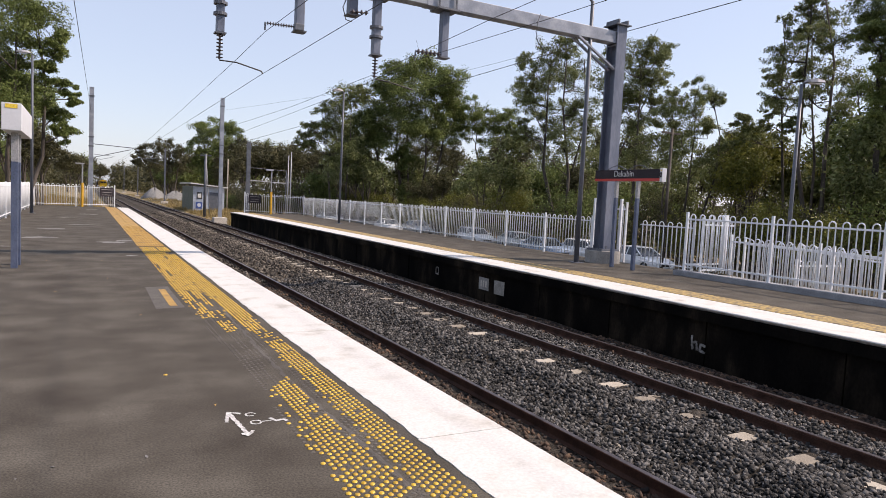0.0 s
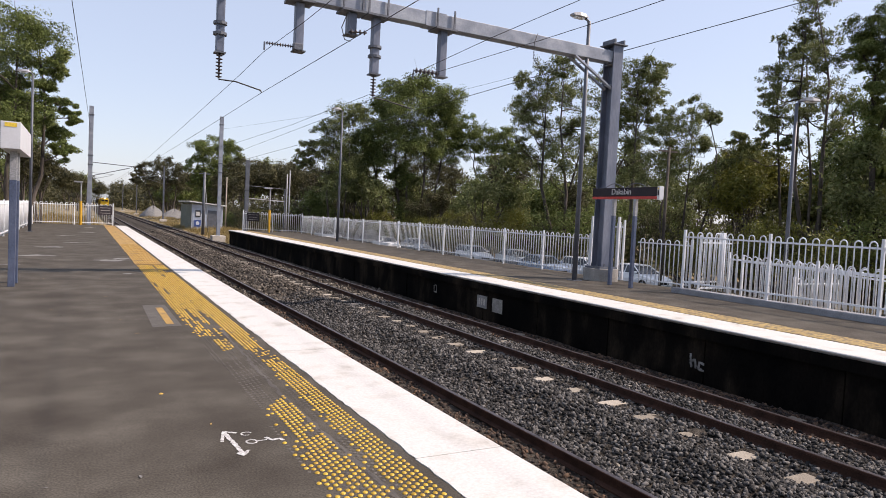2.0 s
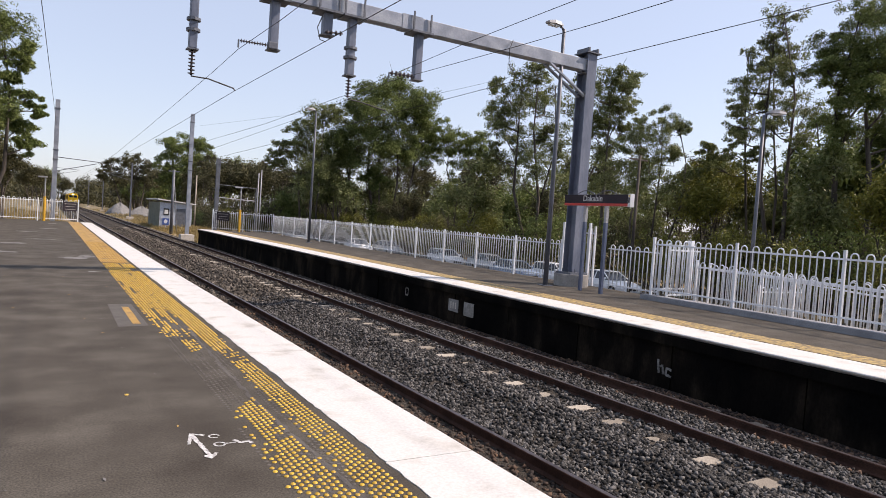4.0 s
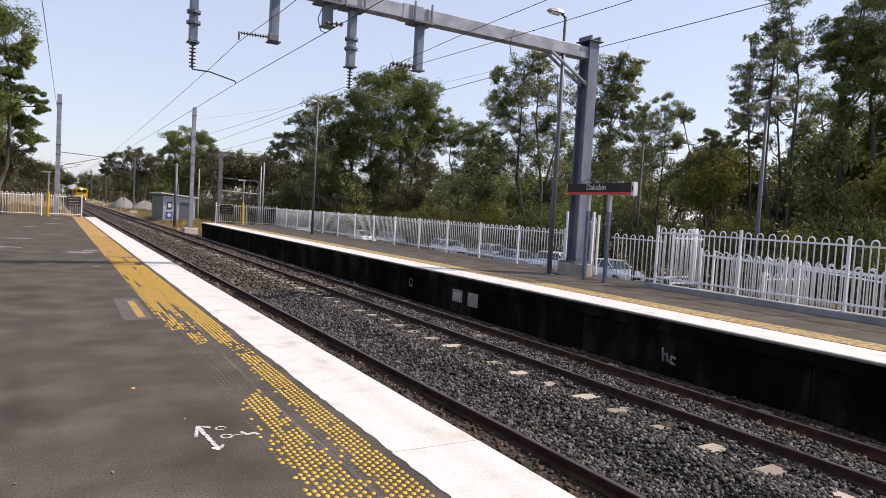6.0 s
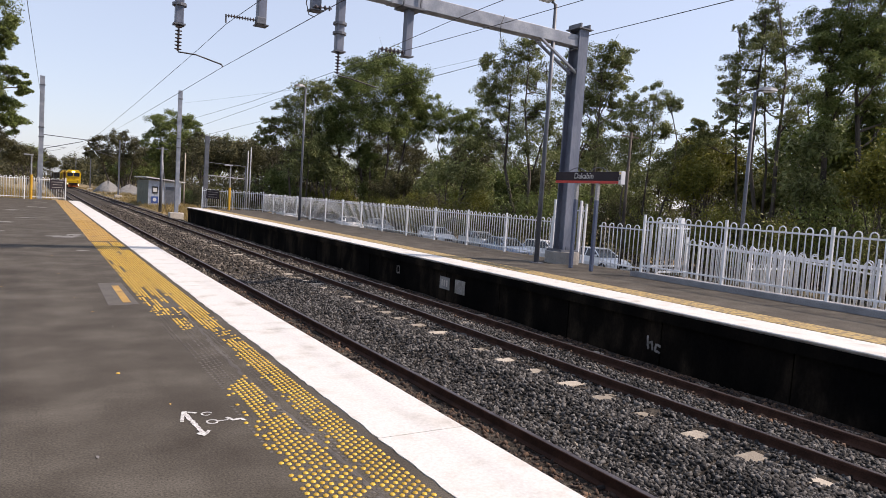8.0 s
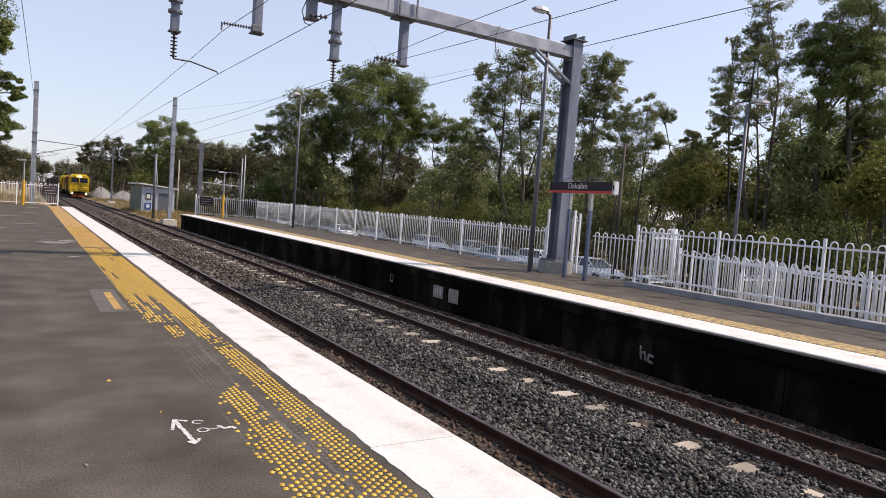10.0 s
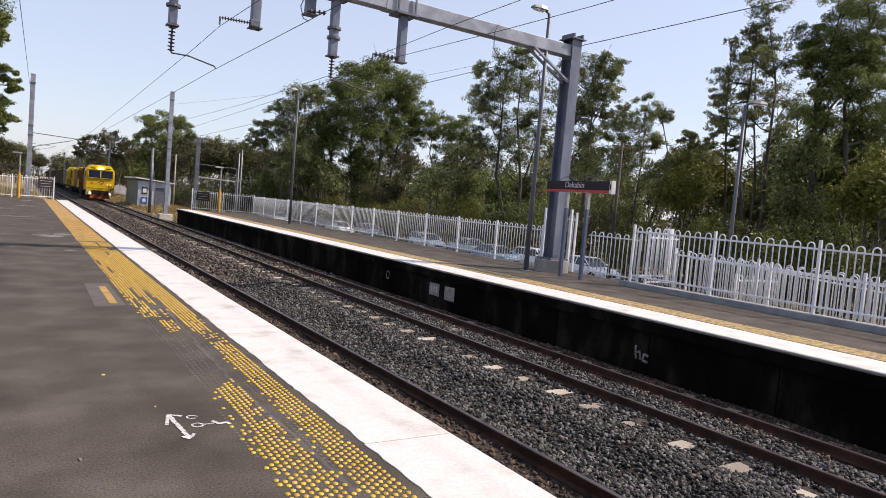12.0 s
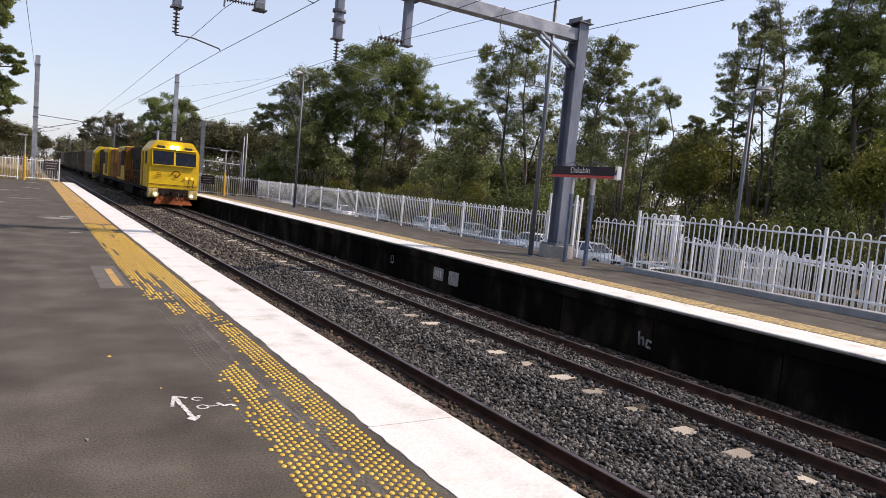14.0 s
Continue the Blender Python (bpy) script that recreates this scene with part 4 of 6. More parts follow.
    part("wire_clamp", tubed([(7.30, PY - 0.05, 5.36), (7.28, PY - 0.05, 5.12)], 0.02, 6), M_GALV_DARK, drop)


make_portal()


def wire(name, points, r, label, n=10, sag=0.0):
    """An overhead wire through its supports, hanging a little between them."""
    bm = bmesh.new()
    pts = []
    for a, b in zip(points, points[1:]):
        a, b = Vector(a), Vector(b)
        for k in range(n):
            f = k / n
            p = a.lerp(b, f)
            p.z -= sag * 4 * f * (1 - f)
            pts.append(p)
    pts.append(Vector(points[-1]))
    tube(bm, pts, r, 5)
    tagged(new(name, mesh_of(bm, name, M_WIRE)), label, "wire", "overhead wires")


def make_wires():
    wire("contact_wire", [(3.6, -30, 4.25), (3.53, PY, 4.29), (3.9, 55, 4.45), (3.6, 110, 4.4), (3.9, 170, 4.3), (3.6, 300, 4.3)], 0.006, "thin copper contact wire over the near track", sag=0.03)
    wire("messenger_wire", [(3.5, -30, 5.0), (3.55, 12.25, 5.15), (3.53, PY - 0.1, 5.2), (3.55, 18.3, 5.13), (3.55, 29.7, 4.88), (3.55, 46.5, 4.57), (3.6, 80, 4.5), (3.6, 110, 4.7)], 0.0065, "dark messenger wire over the near track", sag=0.0)
    wire("messenger_wire", [(3.6, 110, 4.7), (3.8, 170, 5.3), (3.6, 300, 5.4)], 0.0065, "dark messenger wire over the far stretch of the near track", sag=0.5)
    wire("contact_wire", [(7.3, -30, 4.7), (7.3, 7.86, 4.93), (7.3, 10.1, 4.97), (7.29, PY - 0.05, 5.11), (7.3, 20.0, 4.92), (7.5, 36.6, 4.8), (7.6, 55, 4.75), (7.5, 110, 4.5), (7.8, 170, 4.4), (7.6, 300, 4.4)], 0.006, "thin copper contact wire over the far track", sag=0.0)
    wire("messenger_wire", [(7.3, -30, 5.9), (7.3, 9.9, 5.41), (7.3, 11.9, 5.38), (7.29, PY - 0.05, 5.25), (7.3, 18.2, 5.15), (7.3, 26.9, 5.09), (7.3, 37.8, 5.22), (7.6, 55, 5.75)], 0.0065, "dark messenger wire over the far track", sag=0.0)
    wire("messenger_wire", [(7.6, 55, 5.75), (7.5, 110, 5.6), (7.8, 170, 5.5), (7.6, 300, 5.4)], 0.0065, "dark messenger wire over the far stretch of the far track", sag=0.5)
    wire("feeder_wire", [(14.15, -40, 6.9), (14.12, PY, 6.9), (12.5, 60, 6.0), (12.9, 120, 6.0)], 0.011, "dark feeder wire along the portal columns", sag=0.05)
    wire("earth_wire", [(13.9, PY + 0.1, 6.94), (13.9, 17.6, 6.97), (13.9, 26.8, 7.13), (9.5, 54.8, 7.8)], 0.005, "thin earth wire above the opposite platform", sag=0.05)
    wire("earth_wire", [(-0.6, -30, 5.9), (-0.34, PY, 6.02), (-0.26, 20, 6.11), (0.34, 56.4, 7.0)], 0.009, "dark feeder wire running over the near platform", sag=0.0)
    bm = tubed([(10.95, PY - 0.2, 6.85), (10.75, PY - 0.35, 6.55), (10.72, PY - 0.4, 6.1), (10.95, PY - 0.5, 5.75)], 0.01, 5)
    tagged(new("jumper_cable", mesh_of(bm, "jumper_cable", M_WIRE)), "short hanging jumper cable below the portal beam", "cable")


make_wires()


def mast(x, y, z, top, wide=0.30, mat=None, label="galvanised steel overhead line mast on a concrete footing", arms=()):
    ob = thing("line_mast", (x, y, z), 0, label, "mast", "line masts")
    bm = bmesh.new()
    h = top - z
    i_column(bm, 0, 0, 0.3, h, wide, wide, 0.05, 0.05)
    col = part("column", bm, mat or M_GALV, ob)
    part("footing", boxed(-0.5, -0.5, -0.2, 0.5, 0.5, 0.42, bevel=0.03), M_PALECONC, ob, "pale concrete footing")
    for f in (0.93, 0.62, 0.55):
        part("band", boxed(-wide * 0.6, -wide * 0.6, h * f, wide * 0.6, wide * 0.6, h * f + 0.08), M_GALV_DARK, col)
    for side, zz, long in arms:
        part("cantilever", tubed([(0, 0, zz), (side * long, 0, zz - 0.12)], 0.03, 6), M_GALV_DARK, ob)
        part("strut", tubed([(0, 0, zz - 1.05), (side * long * 0.92, 0, zz - 0.25)], 0.028, 6), M_GALV_DARK, ob)
    return ob


mast(9.42, 54.9, -1.0, 8.75, 0.27)
mast(0.39, 56.5, -1.0, 8.68, 0.30, arms=((1, 5.55, 2.9),))
mast(12.6, 60.0, -1.0, 5.9, 0.32, M_GALV_DARK, "dark grey steel mast without arms")
for y in (112.0, 172.0, 235.0):
    mast(10.9, y, -1.0, 7.6, 0.22, M_GALV_DARK, "distant dark steel mast", arms=((-1, 6.9, 3.2),))
    mast(0.9, y, -1.0, 7.6, 0.22, M_GALV_DARK, "distant dark steel mast", arms=((1, 6.9, 3.0),))


def plain_pole(x, y, z, top, r, mat, name="timber_pole", label="dark timber pole", lean=0.0, crossbars=()):
    ob = thing(name, (x, y, z), 0, label, "pole")
    part("pole", tubed([(0, 0, -0.2), (lean, 0, top - z)], [r, r * 0.75], 8), mat, ob, smooth=True)
    for h, w in crossbars:
        part("crossarm", boxed(-w, -0.05, h - z, w, 0.05, h - z + 0.1), mat, ob)
    return ob


plain_pole(10.0, 66.4, -1.0, 4.9, 0.15, M_GALV_DARK, "signal_post", "dark signal post beside the track", 0, ((4.7, 0.5),))
plain_pole(10.6, 66.9, -1.0, 4.6, 0.03, M_LIGHTPOST, "stay_rod", "thin pale rod leaning on the post", -0.5)
plain_pole(15.4, 85, -1.0, 5.4, 0.09, M_PALEBARK, "timber_pole", "thin bleached timber pole beside the hut")
plain_pole(17.75, 66.0, -1.9, 5.3, 0.07, M_LIGHTPOST, "lamp_pole", "slim pale pole beyond the fence")
plain_pole(18.1, 66.3, -1.9, 5.7, 0.07, M_LIGHTPOST, "lamp_pole", "slim pale pole beyond the fence")
plain_pole(29, 27.5, -1.9, 6.3, 0.10, M_BARK, "timber_pole", "dark weathered power pole among the trees", 0.1, ((6.0, 0.7),))


def boom(x0, x1, y, z):
    ob = thing("gantry_bar", (0, 0, 0), 0, "two thin pale horizontal bars on a slim post", "gantry")
    part("bar", tubed([(x0, y, z), (x1, y, z - 0.12)], 0.045, 6), M_LIGHTPOST, ob)
    part("bar", tubed([(x0, y, z + 1.1), (x1, y, z + 1.0)], 0.03, 6), M_GALV_DARK, ob)
    part("post", tubed([(x1, y, -1.9), (x1, y, z + 1.05)], 0.05, 6), M_GALV_DARK, ob)


boom(12.75, 16.05, 60.3, 2.58)


# ---------------------------------------------------------------- line side
def make_hut():
    ob = thing("equipment_hut", (10.78, 80.0, -1.0), 0, "small pale blue grey line side hut with a flat roof", "hut")
    part("body", boxed(0, 0, 0, 3.9, 9.4, 2.85), M_HUT, ob)
    for k in range(13):
        part("rib", boxed(0.15 + 0.3 * k, -0.02, 0.05, 0.19 + 0.3 * k, -0.001, 2.8), M_HUT, ob)
    part("roof", extrude_profile(bmesh.new(), [(-0.35, 3.12), (4.3, 2.78), (4.3, 2.90), (-0.35, 3.26)], -0.4, 9.8), M_HUTROOF, ob, "pale overhanging roof")
    part("door", boxed(2.0, -0.05, 0.1, 3.1, -0.022, 2.25), M_GALV_DARK, ob, "dark grey door")
    win = part("window", boxed(0.45, -0.05, 1.45, 1.1, -0.022, 2.2), M_BLACK, ob)
    part("window_frame", boxed(0.56, -0.07, 1.6, 0.99, -0.051, 2.05), M_HUTROOF, win)
    part("blue_sign", boxed(0.35, -0.06, 0.35, 1.15, -0.03, 1.1), M_BLUE, ob, "square blue notice")
    part("sign_disc", tubed([(0.75, -0.075, 0.75), (0.75, -0.061, 0.75)], 0.22, 16), M_SIGNWHITE, ob)
    part("side_wall", boxed(-0.03, 0.03, 0.02, -0.002, 9.3, 2.84), M_HUTGREEN, ob, "grey green side sheeting")
    for k in range(22):
        part("rib", boxed(-0.045, 0.2 + 0.42 * k, 0.05, -0.031, 0.26 + 0.42 * k, 2.8), M_HUTGREEN, ob)
    ob.scale = (0.87, 1, 1)


make_hut()


def heap(x, y, w, d, h, seed):
    g = np.random.default_rng(seed)
    n, m = 22, 12
    verts, faces = [], []
    for j in range(m + 1):
        for i in range(n):
            a, r = 2 * math.pi * i / n, j / m
            wob = 1 + 0.12 * math.sin(3 * a + seed) + 0.07 * math.sin(7 * a)
            z = h * (1 - r ** 1.5) * (1 + 0.12 * math.sin(5 * a + 3 * r)) + g.uniform(-0.05, 0.05)
            verts.append((w * r * math.cos(a) * wob, d * r * math.sin(a) * wob, z if r < 1 else -0.3))
    for j in range(m):
        for i in range(n):
            faces.append((j * n + i, j * n + (i + 1) % n, (j + 1) * n + (i + 1) % n, (j + 1) * n + i))
    ob = new("gravel_heap", arrays("gravel_heap", verts, faces, M_GRAVEL))
    ob.matrix_basis = pose(x, y, -0.95)
    tagged(ob, "heap of pale grey gravel beside the line", "gravel heap", kind="stuff")


heap(12.6, 150, 2.6, 5, 2.1, 1)
heap(16.9, 152, 3.0, 5, 1.7, 2)
heap(21.0, 150, 3.0, 5, 1.5, 3)


# ---------------------------------------------------------------- parked cars
def car(x, y, heading, paint, shape="sedan", z=-2.08):
    words = {"sedan": "sedan", "wagon": "station wagon", "ute": "pickup"}[shape]
    ob = thing("parked_car", (x, y, z), heading, f"{paint} {words} parked in the car park behind the fence", "car", "parked cars")
    mat = CAR_PAINTS[paint]

    def loft(secs):
        bm = bmesh.new()
        loops = [[bm.verts.new((px, s * w, pz)) for s, w, pz in pts] for px, pts in secs]
        n = len(loops[0])
        for a, b in zip(loops, loops[1:]):
            for k in range(n):
                bm.faces.new((a[k], a[(k + 1) % n], b[(k + 1) % n], b[k]))
        bm.faces.new(loops[0][::-1]), bm.faces.new(loops[-1])
        bmesh.ops.recalc_face_normals(bm, faces=bm.faces)
        return bm

    def ring(px, w, low, mid, top):
        return px, [(-1, w * 0.92, low), (-1, w, mid), (-1, w * 0.95, top - 0.06), (-1, w * 0.82, top), (1, w * 0.82, top), (1, w * 0.95, top - 0.06), (1, w, mid), (1, w * 0.92, low)]

    body = loft([ring(-2.25, 0.74, 0.38, 0.55, 0.82), ring(-2.1, 0.84, 0.26, 0.6, 0.98), ring(-1.3, 0.88, 0.22, 0.6, 1.0), ring(0.8, 0.88, 0.22, 0.6, 0.96), ring(1.7, 0.86, 0.22, 0.58, 0.86), ring(2.15, 0.78, 0.26, 0.55, 0.74), ring(2.25, 0.66, 0.36, 0.5, 0.66)])
    body_ob = part("body", body, mat, ob, smooth=False)
    back = {"sedan": (-1.75, -1.05), "wagon": (-2.15, -1.85), "ute": (-0.75, -0.5)}[shape]

    cabin = bmesh.new()
    low = [(back[0], 0.80), (1.05, 0.80)]
    roof = [(back[1], 0.60), (0.25, 0.60)]
    b0 = [cabin.verts.new((px, s * w, 0.95)) for px, w in low for s in (-1, 1)]
    t0 = [cabin.verts.new((px, s * w, 1.42)) for px, w in roof for s in (-1, 1)]
    for q in ((0, 1, 3, 2),):
        cabin.faces.new([t0[i] for i in q])
    for i, j in ((0, 1), (1, 3), (3, 2), (2, 0)):
        cabin.faces.new((b0[i], b0[j], t0[j], t0[i]))
    part("window_band", cabin, M_CARGLASS, ob, "dark tinted windows")
    part("roof", boxed(back[1] - 0.04, -0.615, 1.40, 0.30, 0.615, 1.455, bevel=0.02), mat, ob)
    for s in (-1, 1):
        for pts in (((back[0], 0.80, 0.95), (back[1], 0.605, 1.42)), ((1.05, 0.80, 0.95), (0.25, 0.605, 1.42)), ((-0.35, 0.80, 0.95), (-0.35, 0.605, 1.42))):
            part("pillar", tubed([(px, s * w, pz) for px, w, pz in pts], 0.035, 5), mat, ob)
        part("mirror", boxed(0.72, s * 0.96 - 0.09, 0.98, 0.86, s * 0.96 + 0.09, 1.1, bevel=0.02), mat, ob)
        part("headlight", boxed(2.02, s * 0.58 - 0.14, 0.60, 2.22, s * 0.58 + 0.14, 0.72, bevel=0.02), M_LAMPGLASS, ob)
        part("tail_light", boxed(-2.24, s * 0.62 - 0.12, 0.66, -2.08, s * 0.62 + 0.12, 0.86, bevel=0.02), M_SIGNRED, ob)
        for px in (-1.35, 1.38):
            wheel = part("wheel", tubed([(px, s * 0.68, 0.32), (px, s * 0.90, 0.32)], 0.32, 18), M_TYRE, ob)
            part("rim", tubed([(px, s * 0.89, 0.32), (px, s * 0.912, 0.32)], 0.2, 12), M_GALV, wheel)
    part("grille", boxed(2.235, -0.4, 0.42, 2.27, 0.4, 0.56), M_BLACK, ob)
    if shape == "ute":
        for s in (-1, 1):
            part("tray_side", boxed(-2.25, s * 0.84 - 0.03, 0.95, -0.85, s * 0.84 + 0.03, 1.25), mat, ob)
        part("tailgate", boxed(-2.28, -0.84, 0.95, -2.22, 0.84, 1.25), mat, ob)
        part("ladder_rack", tubed([(-2.2, -0.8, 1.25), (-2.2, -0.8, 1.7), (-2.2, 0.8, 1.7), (-2.2, 0.8, 1.25)], 0.03, 6), M_BLACK, ob)
        part("ladder_rack", tubed([(-0.9, -0.8, 1.25), (-0.9, -0.8, 1.7), (-0.9, 0.8, 1.7), (-0.9, 0.8, 1.25)], 0.03, 6), M_BLACK, ob)
    return ob


for row in ((30.6, 30.8, -94, "white", "sedan"), (31.2, 36.2, -90, "white", "wagon"), (28.9, 38.3, -92, "blue", "sedan"), (31.7, 45.6, -88, "silver", "sedan"), (30.6, 50.8, -93, "white", "wagon"),
            (31.4, 64.3, -90, "silver", "sedan"), (28.8, 66.1, -92, "white", "sedan"), (29.4, 73.6, -90, "dark", "ute"), (31.0, 90.5, -92, "white", "wagon"), (28.2, 85.0, -90, "white", "sedan")):
    car(*row)


# ---------------------------------------------------------------- trees
def grow(g, base, way, long, rad, depth, out, tips, spread, lift):
    """Adds one limb as a bent row of points, then its forks."""
    pts, radii = [base.copy()], [rad]
    p, d = base.copy(), way.copy()
    n = 4
    for k in range(n):
        d = (d + Vector(g.normal(0, 0.10, 3)) + Vector((0, 0, lift))).normalized()
        p = p + d * long / n
        pts.append(p.copy())
        radii.append(rad * (1 - 0.42 * (k + 1) / n))
    out.append((pts, radii))
    if depth <= 2:
        for q in (pts[-1], pts[-3]) if depth < 2 else (pts[-1],):
            tips.append((q + Vector(g.normal(0, 0.12 * long, 3)), long))
    if depth == 0:
        tips.append((pts[-2].lerp(p, 0.2), long))
        return
    count = 3 if depth > 1 or g.uniform() < 0.5 else 2
    turn = g.uniform(0, 6.28)
    for k in range(count):
        a = turn + 6.28 * k / count + g.uniform(-0.5, 0.5)
        side = d.orthogonal().normalized()
        side = Matrix.Rotation(a, 3, d) @ side
        tilt = g.uniform(0.35, 1.0) * spread
        new_way = (d * math.cos(tilt) + side * math.sin(tilt)).normalized()
        start = pts[-1] if k == 0 or depth < 2 else pts[-1 - int(g.integers(0, 2))]
        grow(g, start, new_way, long * g.uniform(0.58, 0.85), radii[-1] * 0.72, depth - 1, out, tips, spread, lift)


def leaf_cloud(g, centres, radii, per, size, squash=0.6):
    """Tufts of small pointed leaves: each spray is broken into several tight clusters, thickest on top."""
    tufts = 6
    k = len(centres)
    way = g.normal(size=(k * tufts, 3))
    way[:, 2] = np.abs(way[:, 2]) * 1.2 - 0.6
    way /= np.linalg.norm(way, axis=1)[:, None]
    big = np.repeat(radii, tufts)
    mid = np.repeat(centres, tufts, 0) + way * (big * g.uniform(0.3, 1.0, k * tufts))[:, None] * np.array([1, 1, squash])
    small = big * g.uniform(0.40, 0.72, k * tufts)
    idx = np.repeat(np.arange(k * tufts), max(2, per // tufts))
    n = len(idx)
    way = g.normal(size=(n, 3))
    way /= np.linalg.norm(way, axis=1)[:, None]
    off = way * (g.uniform(0, 1, n) ** 0.4)[:, None] * small[idx][:, None]
    off[:, 2] *= 0.8
    c = mid[idx] + off
    face = way * 0.7 + np.array([0, 0, 0.55]) + 0.5 * g.normal(size=(n, 3))
    face /= np.linalg.norm(face, axis=1)[:, None] + 1e-9
    axis = np.cross(face, g.normal(size=(n, 3)) + np.array([0.6, 0.6, 0]))
    axis /= np.linalg.norm(axis, axis=1)[:, None] + 1e-9
    other = np.cross(face, axis)
    long = size * g.uniform(0.6, 1.35, n)[:, None]
    v = np.stack([c - axis * long, c + axis * long * 0.55 + other * long * 0.36, c + axis * long * 0.55 - other * long * 0.36], 1)
    return v.reshape(-1, 3)


def shaped_tree(seed, x, y, lobes, leaf, label, stems=1, size=0.13, cover=2.4, thick=0.2, bark=None):
    """A tree whose crown is a set of leafy lobes (sideways, up, radius), each carried by its own limb."""
    g = np.random.default_rng(seed)
    ob = thing("tree", (x, y, float(ground_height(np.array(x), np.array(y)))), math.degrees(math.atan2(-x, y)), label, "tree")
    bm = bmesh.new()
    rows = sorted(lobes, key=lambda r: r[0])
    share = -(-len(rows) // stems)
    centres = []
    for k in range(stems):
        mine = rows[k * share:(k + 1) * share]
        if not mine:
            continue
        low = min(r[1] - r[2] for r in mine)
        top = max(mine, key=lambda r: r[1])
        midx = sum(r[0] for r in mine) / len(mine)
        foot = Vector(((k - (stems - 1) / 2) * 0.9 * (stems > 1), g.uniform(-0.8, 0.8) * (stems > 1), -0.4))
        crest = Vector((top[0], g.uniform(-0.6, 0.6), top[1]))
        fork = Vector((foot.x * 0.4 + midx * 0.6, g.uniform(-0.5, 0.5), low * 0.8))
        spine = [foot, foot.lerp(fork, 0.5) + Vector(g.normal(0, 0.18, 3)), fork, fork.lerp(crest, 0.5) + Vector(g.normal(0, 0.35, 3)), crest]
        tube(bm, spine, [thick * 1.1, thick * 0.85, thick * 0.7, thick * 0.4, 0.03], 8, cap=False)
        for r in mine:
            c = Vector((r[0], g.uniform(-1, 1) * 1.6 * r[2], r[1]))
            centres.append((c, 1.22 * r[2]))
            f = min(0.9, max(0.05, (c.z - r[2] * 1.6 - fork.z) / max(0.5, crest.z - fork.z)))
            start = fork.lerp(spine[3], f * 2) if f < 0.5 else spine[3].lerp(crest, f * 2 - 1)
            bend = start.lerp(c, 0.55) + Vector((0, 0, -0.12 * (c - start).length)) + Vector(g.normal(0, 0.2, 3))
            tube(bm, [start, bend, c], [thick * 0.36, thick * 0.24, 0.03], 6, cap=False)
            for _ in range(6):
                tip = c + Vector(g.normal(0, 0.55, 3)) * r[2]
                a = bend.lerp(c, g.uniform(0.2, 0.9))
                tube(bm, [a, a.lerp(tip, 0.5) + Vector((0, 0, 0.1)), tip], [thick * 0.16, thick * 0.1, 0.012], 4, cap=False)
    part("trunk", bm, bark or M_BARK, ob, smooth=True)
    spots, radii, count = [], [], []
    for c, r in centres:
        n = max(9, int(9 + 4.0 * r))
        for _ in range(n):
            w = g.normal(size=3)
            w[2] = w[2] + 0.15
            w /= np.linalg.norm(w)
            spots.append(np.array(c) + w * r * (0.15 + 1.0 * g.uniform(0, 1) ** 0.6) * np.array([1, 1, 0.95]))
            radii.append(r * g.uniform(0.40, 0.62))
            count.append(2.3 * cover * 3.14 * r * r / (0.62 * size * size) / n)
    v = leaf_cloud(g, np.array(spots), np.array(radii), int(np.mean(count)), size, 0.75)
    part("crown", arrays("crown", v, np.arange(len(v)).reshape(-1, 3), leaf), leaf, ob)
    return ob


